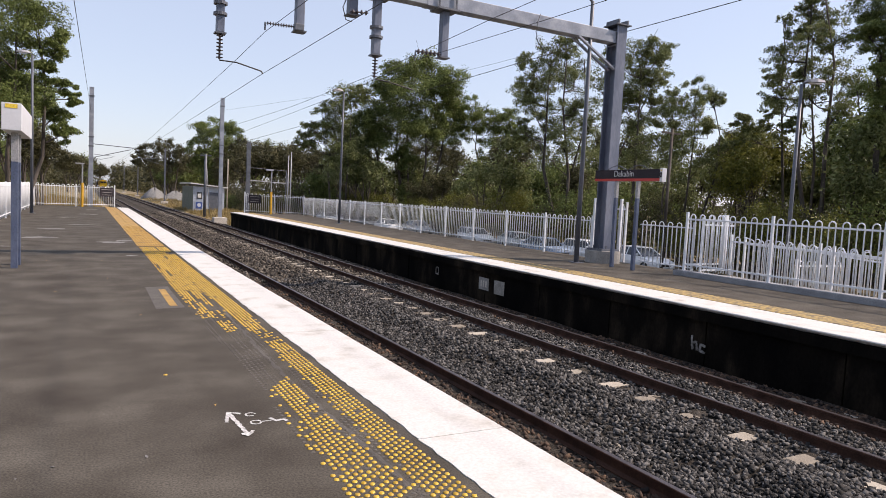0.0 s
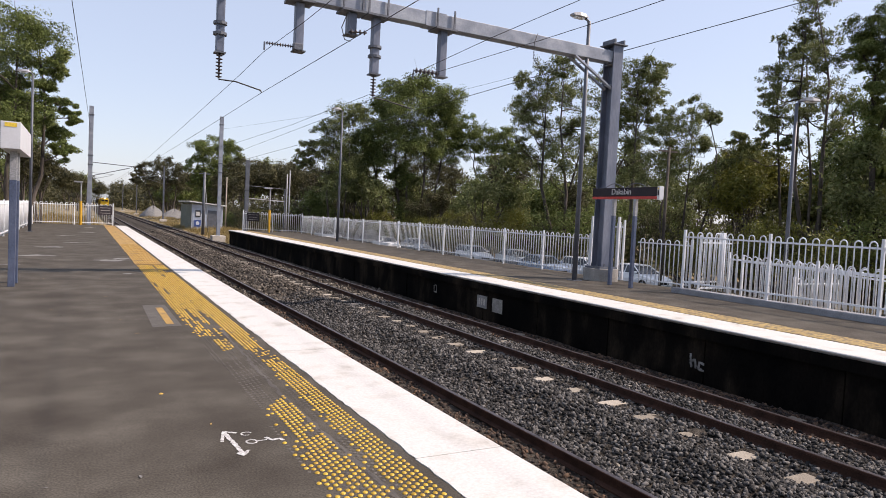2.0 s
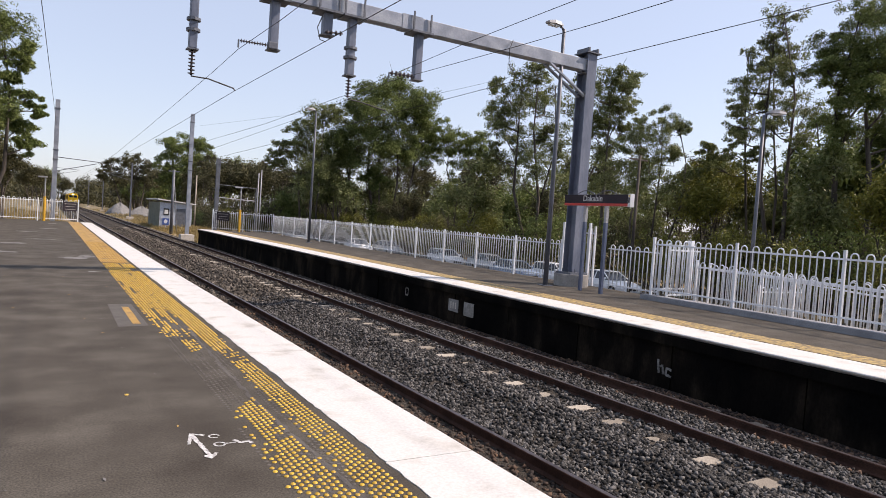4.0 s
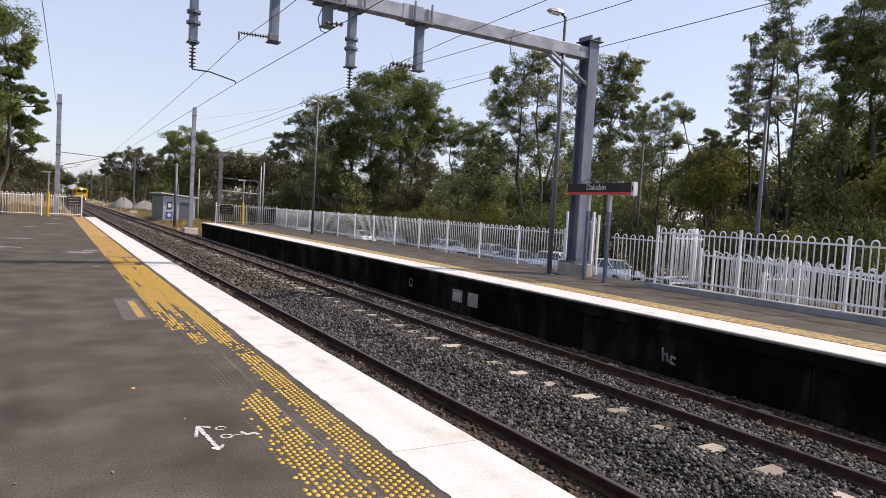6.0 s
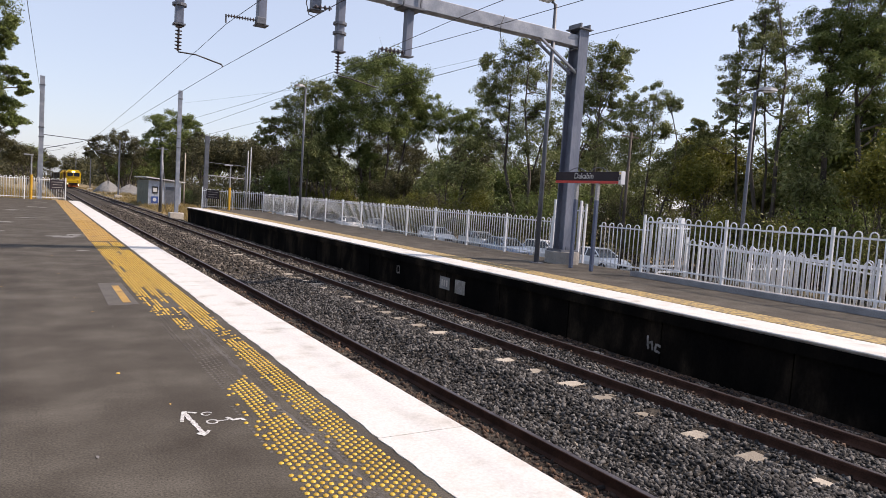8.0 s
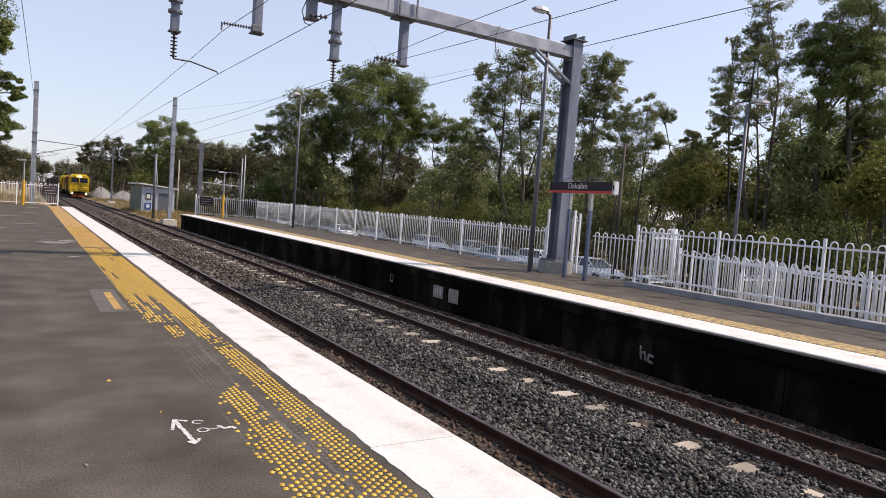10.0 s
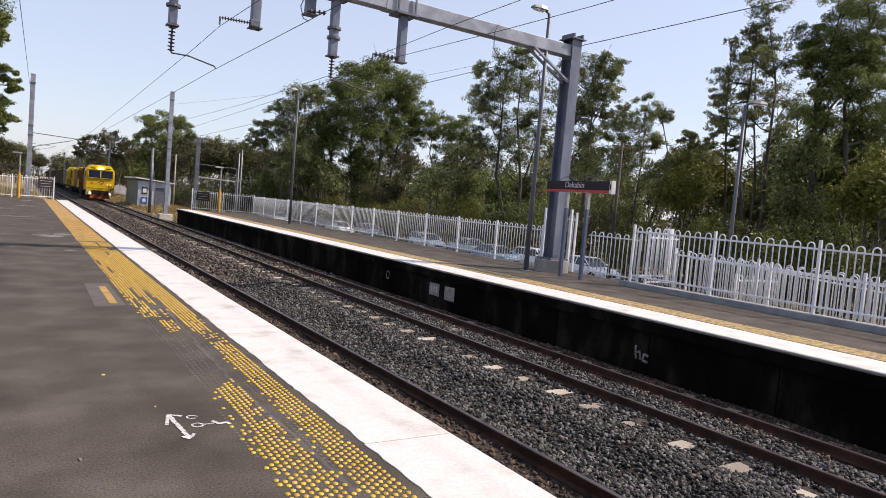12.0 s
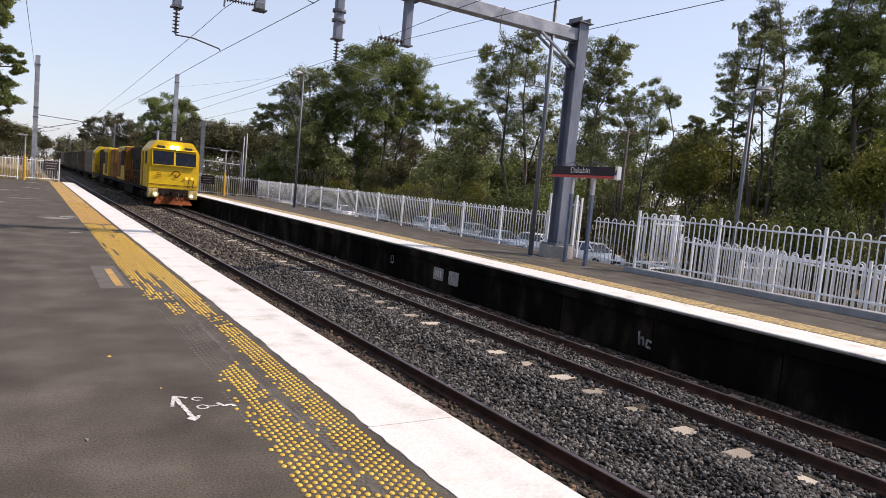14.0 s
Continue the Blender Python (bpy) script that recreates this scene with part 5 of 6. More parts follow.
def make_tree(name, seed, height, width, leaf, label, trunk_share=0.3, depth=3, limbs=1, spread=0.75, lift=0.10, per=60, size=0.24, clump=1.2, squash=0.65, bark=None, bare=0.0, centre=(0, 0)):
    """A tapered trunk with forking limbs and a loose crown, fitted to a height and a crown width."""
    g = np.random.default_rng(seed)
    out, tips = [], []
    for k in range(limbs):
        a = 6.28 * k / limbs + g.uniform(0, 1)
        lean = 0.05 if limbs == 1 else 0.16
        base = Vector((math.cos(a), math.sin(a), 0)) * (0.0 if limbs == 1 else 0.45)
        base.z = -0.4
        grow(g, base, Vector((math.cos(a) * lean, math.sin(a) * lean, 1)).normalized(), height * trunk_share * g.uniform(0.9, 1.15), height * 0.017, depth, out, tips, spread, lift)
    ends = np.array([p for p, _ in tips])
    low, high = -0.4, ends[:, 2].max() + clump * squash * 0.8
    sz = height / (high)
    mid = (ends[:, :2].max(0) + ends[:, :2].min(0)) / 2
    half = max(np.ptp(ends[:, 0]), np.ptp(ends[:, 1])) / 2 + clump * 0.8
    sx = width / 2 / half
    fix = np.array([sx, sx, sz])

    def moved(p):
        f = min(1.0, max(0.0, p[2] / (0.45 * high)))
        return Vector(((p[0] - mid[0] * f) * sx, (p[1] - mid[1] * f) * sx, p[2] * sz if p[2] > 0 else p[2]))

    bm = bmesh.new()
    for pts, radii in out:
        tube(bm, [moved(p) for p in pts[:: 1 if radii[0] > 0.05 else 2]], radii[:: 1 if radii[0] > 0.05 else 2], 6 if radii[0] > 0.07 else 3, cap=False)
    ob = thing(name, label=label, category="tree")
    part("trunk", bm, bark or M_BARK, ob, smooth=True)
    centres = np.array([moved(p) for p in ends])
    # whole sprays of twigs are bare, others thick with leaves
    dense = np.array([noise.noise(Vector(c) * (0.55 / clump) + Vector((seed, 0, 0))) for c in centres])
    keep = dense + 0.12 * g.normal(size=len(centres)) >= np.quantile(dense, bare)
    centres = centres[keep]
    # no tuft hangs alone, away from the rest of the crown
    apart = np.linalg.norm(centres[:, None] - centres[None], axis=2)
    centres = centres[(apart < 2.2 * clump).sum(1) >= 6]
    radii = clump * g.uniform(0.6, 1.35, len(centres))
    v = leaf_cloud(g, centres, radii, per, size, squash)
    part("crown", arrays("crown", v, np.arange(len(v)).reshape(-1, 3), leaf), leaf, ob)
    return ob


def make_shrub(seed, height, width, leaf, label, count=60, per=70, size=0.2, clump=0.8):
    g = np.random.default_rng(seed)
    ob = thing("shrub", label=label, category="shrub")
    bm = bmesh.new()
    centres = []
    for k in range(count):
        a, r = g.uniform(0, 6.28), math.sqrt(g.uniform(0, 1))
        top = height * (0.25 + 0.75 * g.uniform(0, 1) * math.sqrt(max(0.05, 1 - r * r)))
        centres.append((math.cos(a) * r * width / 2, math.sin(a) * r * width / 2, top))
    for c in centres[:: 5]:
        tube(bm, [(c[0] * 0.15, c[1] * 0.15, -0.3), (c[0] * 0.5, c[1] * 0.5, c[2] * 0.5), c], [0.05, 0.035, 0.012], 5, cap=False)
    part("stem", bm, M_BARK, ob)
    v = leaf_cloud(g, np.array(centres), clump * g.uniform(0.6, 1.3, count), per, size, 0.8)
    part("foliage", arrays("foliage", v, np.arange(len(v)).reshape(-1, 3), leaf), leaf, ob)
    return ob


def put(ob, x, y, turn=0.0, scale=1.0, sink=0.0):
    z = float(ground_height(np.array(x), np.array(y))) - sink
    ob.matrix_basis = pose(x, y, z, 0, 0, turn)
    ob.scale = (scale, scale, scale)
    return ob


def again(ob, x, y, turn=0.0, scale=1.0, tall=1.0, sink=0.0):
    c = copy_thing(ob, Matrix.Identity(4))
    put(c, x, y, turn, scale, sink)
    c.scale = (scale, scale, scale * tall)
    return c


def make_woods():
    # the trees that stand out against the sky
    shaped_tree(11, 40.4, 84.9, [(-2.1, 21.0, 2.1), (1.0, 21.8, 2.3), (-4.3, 19.7, 1.9), (4.2, 19.6, 2.1), (5.5, 17.3, 1.9), (2.8, 17.1, 2.6), (-0.8, 17.6, 2.7), (-4.2, 15.8, 2.4), (5.7, 14.6, 1.7), (3.0, 13.2, 2.0), (-0.9, 13.0, 2.3), (-4.7, 11.9, 2.0), (-6.8, 14.5, 2.0), (-1.5, 9.4, 1.3), (-7.8, 11.0, 1.7)], M_LEAF_B, "tall dense green gum tree with several dark trunks", stems=5, size=0.15, cover=2.7, thick=0.2)
    shaped_tree(23, 30.2, 84.8, [(-1.3, 15.9, 1.3), (0.4, 17.2, 1.4), (-2.6, 13.6, 1.2), (-0.5, 13.0, 1.9), (2.3, 16.9, 1.2), (-2.5, 11.0, 1.6), (0.4, 10.1, 1.7), (-4.0, 12.0, 1.0), (-1.0, 7.5, 1.7), (-5.4, 10.4, 0.9)], M_LEAF_A, "thin olive gum tree with ragged twigs at the top", stems=2, size=0.15, cover=1.9, thick=0.16)
    shaped_tree(37, 51.5, 81.0, [(-2.8, 16.0, 1.6), (-0.7, 15.1, 1.8), (1.7, 15.3, 1.4), (-3.5, 13.8, 1.2), (-0.5, 12.3, 1.7), (2.5, 13.2, 1.0), (-1.2, 9.5, 1.5), (1.2, 10.0, 1.1)], M_LEAF_B, "middling green gum tree", stems=2, size=0.15, cover=2.4, thick=0.18)
    shaped_tree(41, 38.6, 48.5, [(-3.7, 16.2, 1.2), (-2.2, 17.0, 1.2), (-0.7, 17.6, 1.0), (-4.4, 14.6, 1.0), (-2.6, 14.7, 1.4), (-0.0, 15.5, 1.2), (-3.5, 12.6, 1.1), (-1.6, 11.9, 1.3), (0.4, 13.0, 1.0), (-2.8, 10.3, 1.2), (-0.7, 9.4, 1.1), (1.5, 11.0, 0.9), (-4.6, 10.8, 0.7)], M_LEAF_A, "broad open gum tree with sky between its limbs", stems=2, size=0.11, cover=1.75, thick=0.19)
    shaped_tree(43, 41.8, 43.1, [(-0.2, 16.9, 1.1), (1.0, 16.4, 1.0), (-1.1, 15.6, 1.1), (0.8, 15.1, 1.0), (-0.3, 13.9, 1.1), (-1.4, 12.6, 1.0), (0.8, 12.9, 0.8), (-0.5, 10.9, 1.1), (-2.4, 16.5, 0.9)], M_LEAF_A, "open gum tree with ragged clumps of leaves", stems=1, size=0.11, cover=2.1, thick=0.17)
    shaped_tree(53, 40.0, 36.3, [(-1.3, 12.0, 0.7), (0.4, 12.6, 0.8), (1.6, 12.3, 0.6), (-1.6, 10.7, 0.9), (0.1, 11.0, 1.0), (-2.3, 9.4, 1.1), (-0.4, 9.3, 1.2), (1.2, 10.2, 0.7), (-3.1, 7.8, 1.1), (-0.9, 7.5, 1.2), (1.1, 8.0, 1.1), (2.3, 8.7, 0.6), (3.5, 10.7, 0.5), (4.2, 9.7, 0.6), (3.3, 8.9, 0.6)], M_LEAF_A, "light leafed young gum tree", stems=3, size=0.10, cover=1.8, thick=0.10)
    shaped_tree(59, 42.4, 26.5, [(-1.9, 17.8, 0.7), (-1.4, 19.1, 0.9), (-2.6, 15.9, 0.6), (-3.5, 14.5, 0.8), (-3.6, 13.2, 0.7), (-3.7, 11.9, 0.6), (-3.6, 10.8, 0.5), (-1.7, 15.3, 0.7), (-1.2, 16.5, 0.7), (-0.5, 15.0, 0.8), (-2.1, 13.2, 0.6), (-0.7, 12.8, 0.7), (-1.8, 11.7, 0.6), (-2.5, 9.8, 0.5), (0.2, 10.7, 0.6)], M_LEAF_A, "tall slender gum tree with airy foliage", stems=2, size=0.09, cover=2.1, thick=0.17)
    shaped_tree(61, 42.2, 23.0, [(-1.1, 17.0, 1.0), (-0.2, 16.1, 1.0), (1.0, 16.7, 1.1), (1.9, 15.8, 1.0), (-1.6, 15.8, 0.8), (-0.1, 14.7, 0.9), (1.1, 14.8, 1.0), (2.1, 13.9, 0.9), (-0.5, 13.6, 0.9), (-1.5, 14.8, 0.7), (-0.9, 12.2, 0.8), (0.6, 13.0, 1.0), (1.9, 13.1, 1.1), (1.4, 11.3, 0.9), (-0.3, 10.8, 0.8), (-1.1, 9.6, 0.6), (2.2, 10.2, 0.9), (1.2, 9.4, 0.7), (0.0, 18.5, 1.2), (1.8, 17.9, 1.2), (3.4, 15.5, 1.5), (3.9, 12.2, 1.5)], M_LEAF_B, "tall dark trunked gum tree with spreading limbs", stems=2, size=0.09, cover=2.3, thick=0.24)
    shaped_tree(67, 21.6, 128.2, [(-0.2, 14.8, 1.7), (-2.9, 13.8, 1.7), (2.2, 14.3, 1.6), (-3.8, 11.3, 1.4), (-0.5, 12.1, 1.9), (2.8, 11.8, 1.7), (3.8, 9.4, 1.3), (-2.3, 8.9, 1.7), (0.5, 8.6, 1.9), (-3.9, 8.3, 1.0), (3.4, 6.8, 1.3), (-1.3, 6.0, 1.6)], M_LEAF_B, "round crowned dark green tree beyond the hut", stems=2, size=0.15, cover=2.6)
    shaped_tree(71, 16.1, 164.2, [(-4.6, 10.5, 1.5), (-1.9, 11.5, 1.6), (0.9, 12.0, 1.6), (3.2, 10.7, 1.5), (-5.7, 8.3, 1.1), (-2.9, 7.9, 1.6), (0.4, 8.2, 1.6), (3.3, 7.2, 1.6)], M_LEAF_D, "broad low tree beside the line", stems=3, size=0.18, cover=2.4)
    shaped_tree(73, -3.9, 49.8, [(0.1, 13.0, 1.3), (1.2, 12.3, 1.2), (2.2, 11.2, 0.6), (0.4, 10.6, 1.3), (1.6, 9.8, 0.7), (-0.3, 8.7, 1.1), (2.6, 8.5, 0.5), (3.2, 7.7, 0.4), (1.0, 7.9, 0.9), (2.1, 6.7, 0.7), (0.0, 6.5, 1.2), (2.6, 5.5, 0.5), (-1.7, 12.3, 1.8), (-1.6, 8.9, 1.6)], M_LEAF_B, "large leafy gum tree overhanging the platform fence", stems=2, size=0.1, cover=2.2, thick=0.16)
    shaped_tree(83, 53.4, 27.3, [(-3.9, 13.7, 1.3), (-1.5, 12.7, 1.4), (0.7, 13.3, 1.5), (-2.4, 10.4, 1.5), (-0.1, 10.1, 1.5), (1.8, 10.6, 1.6), (3.2, 13.1, 1.9), (-3.6, 8.4, 1.3), (-1.1, 7.6, 1.3), (1.2, 7.4, 1.3), (-4.8, 10.6, 1.0), (3.2, 8.1, 1.6)], M_LEAF_B, "dark leafy gum tree at the edge of the woods", stems=3, size=0.11, cover=1.3, thick=0.16)
    shaped_tree(89, 42.8, 97.0, [(-2.3, 14.5, 2.6), (-5.0, 12.3, 2.2), (1.1, 16.3, 2.6), (-5.5, 8.4, 2.0), (-2.1, 8.6, 2.0), (4.9, 10.4, 2.0), (8.4, 10.6, 1.7), (2.2, 11.5, 2.2), (5.5, 15.3, 2.0)], M_LEAF_D, "dull olive gum tree behind the tall one", stems=3, size=0.16, cover=1.3, thick=0.14)
    shaped_tree(97, 43.3, 28.7, [(-2.1, 17.1, 0.5), (-1.3, 14.6, 0.8), (-0.3, 14.1, 0.7), (-1.5, 13.0, 0.7), (-0.0, 12.3, 0.7), (-1.5, 11.4, 0.7), (0.7, 16.8, 0.7), (1.2, 13.9, 0.8), (1.8, 12.9, 0.8), (-0.5, 17.3, 0.6), (-2.9, 13.0, 0.4), (-0.5, 10.0, 0.6), (-2.9, 10.0, 0.4), (-3.6, 9.1, 0.4), (-1.9, 9.1, 0.5)], M_LEAF_A, "slim grey green gum tree with bare twigs", stems=2, size=0.09, cover=1.0, thick=0.12)
    shaped_tree(113, 43.2, 49.9, [(-7.9, 14.5, 0.9), (-4.2, 16.5, 1.1), (-1.8, 17.7, 1.1), (-0.8, 15.3, 1.1), (-2.7, 11.4, 1.1), (0.5, 16.1, 1.0), (-0.1, 12.6, 1.1), (-6.8, 9.6, 1.1), (-4.5, 8.3, 1.1), (1.1, 10.5, 1.1), (-1.2, 8.8, 1.1), (5.5, 16.3, 0.8), (5.6, 18.4, 0.7)], M_LEAF_A, "half hidden gum tree with loose foliage", stems=2, size=0.12, cover=0.85, thick=0.15)
    put(make_tree("tree", 79, 12.0, 9, M_LEAF_A, "gum tree with thin hanging clumps of leaves", 0.25, 4, 2, 0.7, 0.08, 120, 0.11, 1.0, bare=0.5), -4.6, 61)
    # the woods behind, from a few kinds of tree
    kinds = [make_tree("tree", 101, 12, 8.5, M_LEAF_A, "olive gum tree in the woods", 0.22, 3, 2, 0.75, 0.08, 60, 0.215, 1.3, 0.65, bare=0.5),
             make_tree("tree", 103, 12, 9.0, M_LEAF_B, "dark green tree in the woods", 0.2, 3, 2, 0.8, 0.06, 60, 0.215, 1.4, 0.65, bare=0.5),
             make_tree("tree", 107, 12, 7.0, M_LEAF_D, "brownish she oak in the woods", 0.2, 3, 2, 0.6, 0.1, 66, 0.20, 1.25, 0.65, bare=0.5),
             make_tree("tree", 109, 12, 8.0, M_LEAF_C, "yellow green wattle in the woods", 0.2, 3, 3, 0.8, 0.05, 60, 0.19, 1.3, 0.65, bare=0.5)]
    bushes = [make_shrub(211, 5.0, 6.0, M_LEAF_D, "brownish olive bush at the edge of the woods", 70, 72, 0.122, 0.95),
              make_shrub(213, 4.5, 5.0, M_LEAF_C, "yellow green bush at the edge of the woods", 60, 72, 0.118, 0.85),
              make_shrub(217, 5.0, 6.5, M_LEAF_B, "dark bush at the edge of the woods", 70, 72, 0.128, 0.95)]
    far_kinds = [make_tree("tree", 127, 12, 9.0, M_LEAF_D, "distant dull olive gum tree", 0.2, 3, 2, 0.7, 0.08, 42, 0.30, 1.6, 0.7, bare=0.25),
                 make_tree("tree", 131, 12, 9.5, M_LEAF_B, "distant dark green gum tree", 0.2, 3, 2, 0.75, 0.08, 42, 0.30, 1.6, 0.7, bare=0.25)]
    put(far_kinds[0], 24.0, 205, 10, 1.05)
    put(far_kinds[1], 22.5, 176, 50, 1.0)
    first = [(36.5, 58.0), (47, 92), (33, 104), (45.5, 34), (38.5, 66), (40.5, 52), (44, 74)]
    for ob, (x, y) in zip(kinds + bushes, first):
        put(ob, x, y, 40)
    g = np.random.default_rng(9)
    # rows along the back of the car park, getting taller behind
    for k in range(39):
        row = k % 3
        f = (k // 3 + g.uniform(0, 0.8)) / 13
        x = 40.0 + 7.5 * row + g.uniform(-2, 2) + 2 * math.sin(6 * f)
        y = 12 + 115 * f + g.uniform(-1.5, 1.5)
        s = (0.72, 1.0, 1.12)[row] * g.uniform(0.78, 1.12)
        again(kinds[int(g.choice([0, 1, 2, 3, 0, 2]))], x, y, g.uniform(0, 360), s, g.uniform(0.9, 1.15))
    for k in range(46):
        f = (k + g.uniform(0, 0.8)) / 46
        x = 37.2 + g.uniform(-1, 4) + 2 * math.sin(7 * f)
        y = 8 + 112 * f
        again(bushes[int(g.choice([0, 1, 2, 1, 0]))], x, y, g.uniform(0, 360), g.uniform(0.7, 1.15), g.uniform(0.8, 1.3))
    for x, y, s in ((35.5, 22, 0.95), (36.0, 26.5, 1.05), (35.2, 31, 0.9), (36.5, 18, 0.8), (35.6, 52, 0.75), (34.6, 60, 0.8)):
        again(bushes[1], x, y, 70 * s, s, 1.05)
    for x, y, s in ((49.0, 26.5, 1.3), (52.0, 24.0, 1.35), (49.5, 22.0, 1.15), (50.0, 68.0, 0.95), (53.0, 71.0, 1.1)):
        again(kinds[1], x, y, 40 * x, s, 1.1)
    # farther back, closing the gaps under the crowns
    for k in range(12):
        again(kinds[(0, 2, 1)[k % 3]], 62 + 2.5 * (k % 4) - 0.12 * k, 14 + 9.5 * k, 77 * k, 0.85 + 0.04 * (k % 5))
    for x, y, s in ((33.0, 84, 1.05), (35.0, 89, 1.15), (46.5, 79, 0.85)):
        again(kinds[0], x, y, 50 * x, s)
    for k in range(13):
        again(bushes[(0, 2)[k % 2]], 55 + 3 * math.sin(5 * k), 10 + 8.5 * k, 61 * k, 1.5, 0.9)
    for x, y, s in ((23.0, 190, 1.0), (-1.5, 200, 0.95), (-3.5, 180, 0.9), (26.0, 230, 1.1), (-1.0, 245, 1.1), (26.0, 262, 1.2), (-0.5, 290, 1.2), (27.0, 300, 1.3), (29.0, 245, 1.2)):
        again(far_kinds[int(y) % 2], x, y, 47 * s * y, s)
    # both sides of the line farther out
    for k in range(26):
        y = 118 + 12 * k + g.uniform(-4, 4)
        x = 26 + 0.02 * y + g.uniform(-5, 10)
        again(far_kinds[int(g.choice([0, 0, 1]))], x - 4, y, g.uniform(0, 360), g.uniform(0.9, 1.25))
    for k in range(20):
        y = 58 + 14 * k + g.uniform(-4, 4)
        x = -8 - g.uniform(0, 9) - 0.03 * y
        again(far_kinds[int(g.choice([0, 0, 1, 0]))] if y > 90 else kinds[2], x, y, g.uniform(0, 360), g.uniform(0.75, 1.1))
    for x, y, s in ((-3.4, 57, 0.62), (-3.2, 64, 0.60), (-5.6, 53, 0.9), (-7.0, 42, 0.85), (-3.6, 73, 0.62), (-6.2, 36, 0.75)):
        again(kinds[2], x, y, 30 * s, s)
    for k in range(9):
        again(bushes[k % 3], -5.4 - g.uniform(0, 2), 44 + 6 * k, g.uniform(0, 360), g.uniform(0.5, 0.8))
    for x, y, s in ((16.5, 90, 0.5), (19, 94, 0.7), (22, 98, 0.9), (24, 108, 1.0), (20, 112, 0.9), (28, 96, 1.0), (30, 90, 1.0), (27, 100, 0.9)):
        again(bushes[int(g.integers(0, 3))], x, y, g.uniform(0, 360), s)
    for x, y, s in ((18.2, 84, 0.75), (18.8, 90, 0.85), (17.6, 97, 0.85), (22, 104, 1.0), (26, 104, 1.3), (30, 106, 1.3), (34, 104, 1.3), (38, 108, 1.3), (18.5, 106, 0.9)):
        again(bushes[0], x, y, 33 * x, s)
    for x, y, s in ((19, 104, 0.85), (24, 112, 1.05), (29, 100, 1.0), (33, 112, 1.1), (25, 122, 1.2), (32, 126, 1.25), (28, 92, 0.85), (34, 96, 1.05), (37, 104, 1.2)):
        again(kinds[int(g.integers(0, 3))], x, y, g.uniform(0, 360), s)
    for k in range(16):
        again(far_kinds[0], 6 - 45 + 7 * k + g.uniform(-3, 3), 420 + g.uniform(-25, 25), g.uniform(0, 360), g.uniform(0.9, 1.4))


make_woods()


def far_woods():
    """A distant belt of scrub all round, as one mass of leaves."""
    g = np.random.default_rng(77)
    n = 1700
    a = np.radians(g.uniform(-40, 110, n))
    r = g.uniform(190, 380, n)
    x, y = r * np.sin(a), 60 + r * np.cos(a)
    keep = (abs(x - 6) > 13) | (y > 410)
    x, y = x[keep], y[keep]
    c = np.stack([x, y, g.uniform(0.0, 1.0, len(x)) ** 1.3 * 12], -1)
    # both verges of the line far out, and the bend where it is lost to sight
    m = 420
    side = np.where(g.uniform(0, 1, m) < 0.5, -1, 1)
    verge = np.stack([7 + side * (7 + 40 * g.uniform(0, 1, m) ** 1.5), g.uniform(330, 450, m), 10 * g.uniform(0, 1, m) ** 1.2], -1)
    bend = np.stack([g.uniform(-60, 80, 240), g.uniform(620, 660, 240), g.uniform(0, 15, 240)], -1)
    c = np.concatenate([c, verge, bend])
    v = leaf_cloud(g, c, g.uniform(2.5, 5.0, len(c)), 60, 0.75, 0.8)
    tagged(new("far_woods", arrays("far_woods", v, np.arange(len(v)).reshape(-1, 3), M_LEAF_D)), "distant belt of bushland", "woods", kind="stuff")


far_woods()


def dry_grass():
    g = np.random.default_rng(31)
    spots = []
    for x0, x1, y0, y1, n in ((9.9, 16, 53, 100, 2600), (10.0, 26, 100, 200, 2600), (-5, 1.6, 54, 130, 3000), (15.2, 20, 14, 80, 2200)):
        spots.append(np.stack([g.uniform(x0, x1, n), y0 + (y1 - y0) * g.uniform(0, 1, n) ** 1.2], -1))
    p = np.concatenate(spots)
    n = len(p) * 4
    base = np.repeat(p, 4, 0) + g.normal(0, 0.10, (n, 2))
    z = ground_height(base[:, 0], base[:, 1])
    h = g.uniform(0.12, 0.5, n)
    lean = g.normal(0, 0.16, (n, 2))
    a = g.uniform(0, 6.28, n)
    w = np.stack([np.cos(a), np.sin(a)], -1) * g.uniform(0.015, 0.04, n)[:, None]
    v = np.zeros((n, 3, 3))
    v[:, 0, :2], v[:, 1, :2], v[:, 2, :2] = base - w, base + w, base + lean
    v[:, 0, 2] = v[:, 1, 2] = z - 0.03
    v[:, 2, 2] = z + h
    tagged(new("dry_grass", arrays("dry_grass", v.reshape(-1, 3), np.arange(3 * n).reshape(-1, 3), M_GRASS)), "straw coloured dry grass beside the line", "grass", kind="stuff")


dry_grass()

stones("ballast", 39000, 4.7, 8.25, 2.6, 20, 0.048, M_BALLAST, 1, label="loose grey crushed stone between and beside the rails")
# Dark stones here put the platform wall's shade into the ballast colour.
stones("fouled_ballast", 7500, 8.2, 9.42, 4.0, 24, 0.05, M_FOULED_SHADE, 4, 0.0, "crushed stone coloured dark brown for the shade by the platform wall")
stones("fouled_ballast", 7000, 2.7, 4.72, 3.2, 20, 0.055, M_FOULED_SHADE, 2, -0.01, "rust stained crushed stone under the near track")
stones("ballast", 13000, 2.8, 9.3, 19.0, 72, 0.085, M_DUSTY, 3, label="dusty brown grey crushed stone farther along the tracks")


# ---------------------------------------------------------------- train
RZ = RAIL_TOP + 0.002


def wheelset(parent, x, y, r=0.46):
    w = part("wheel", tubed([(x - 0.07, y, r), (x + 0.07, y, r)], r, 20), M_TRAINGREY, parent)
    return w


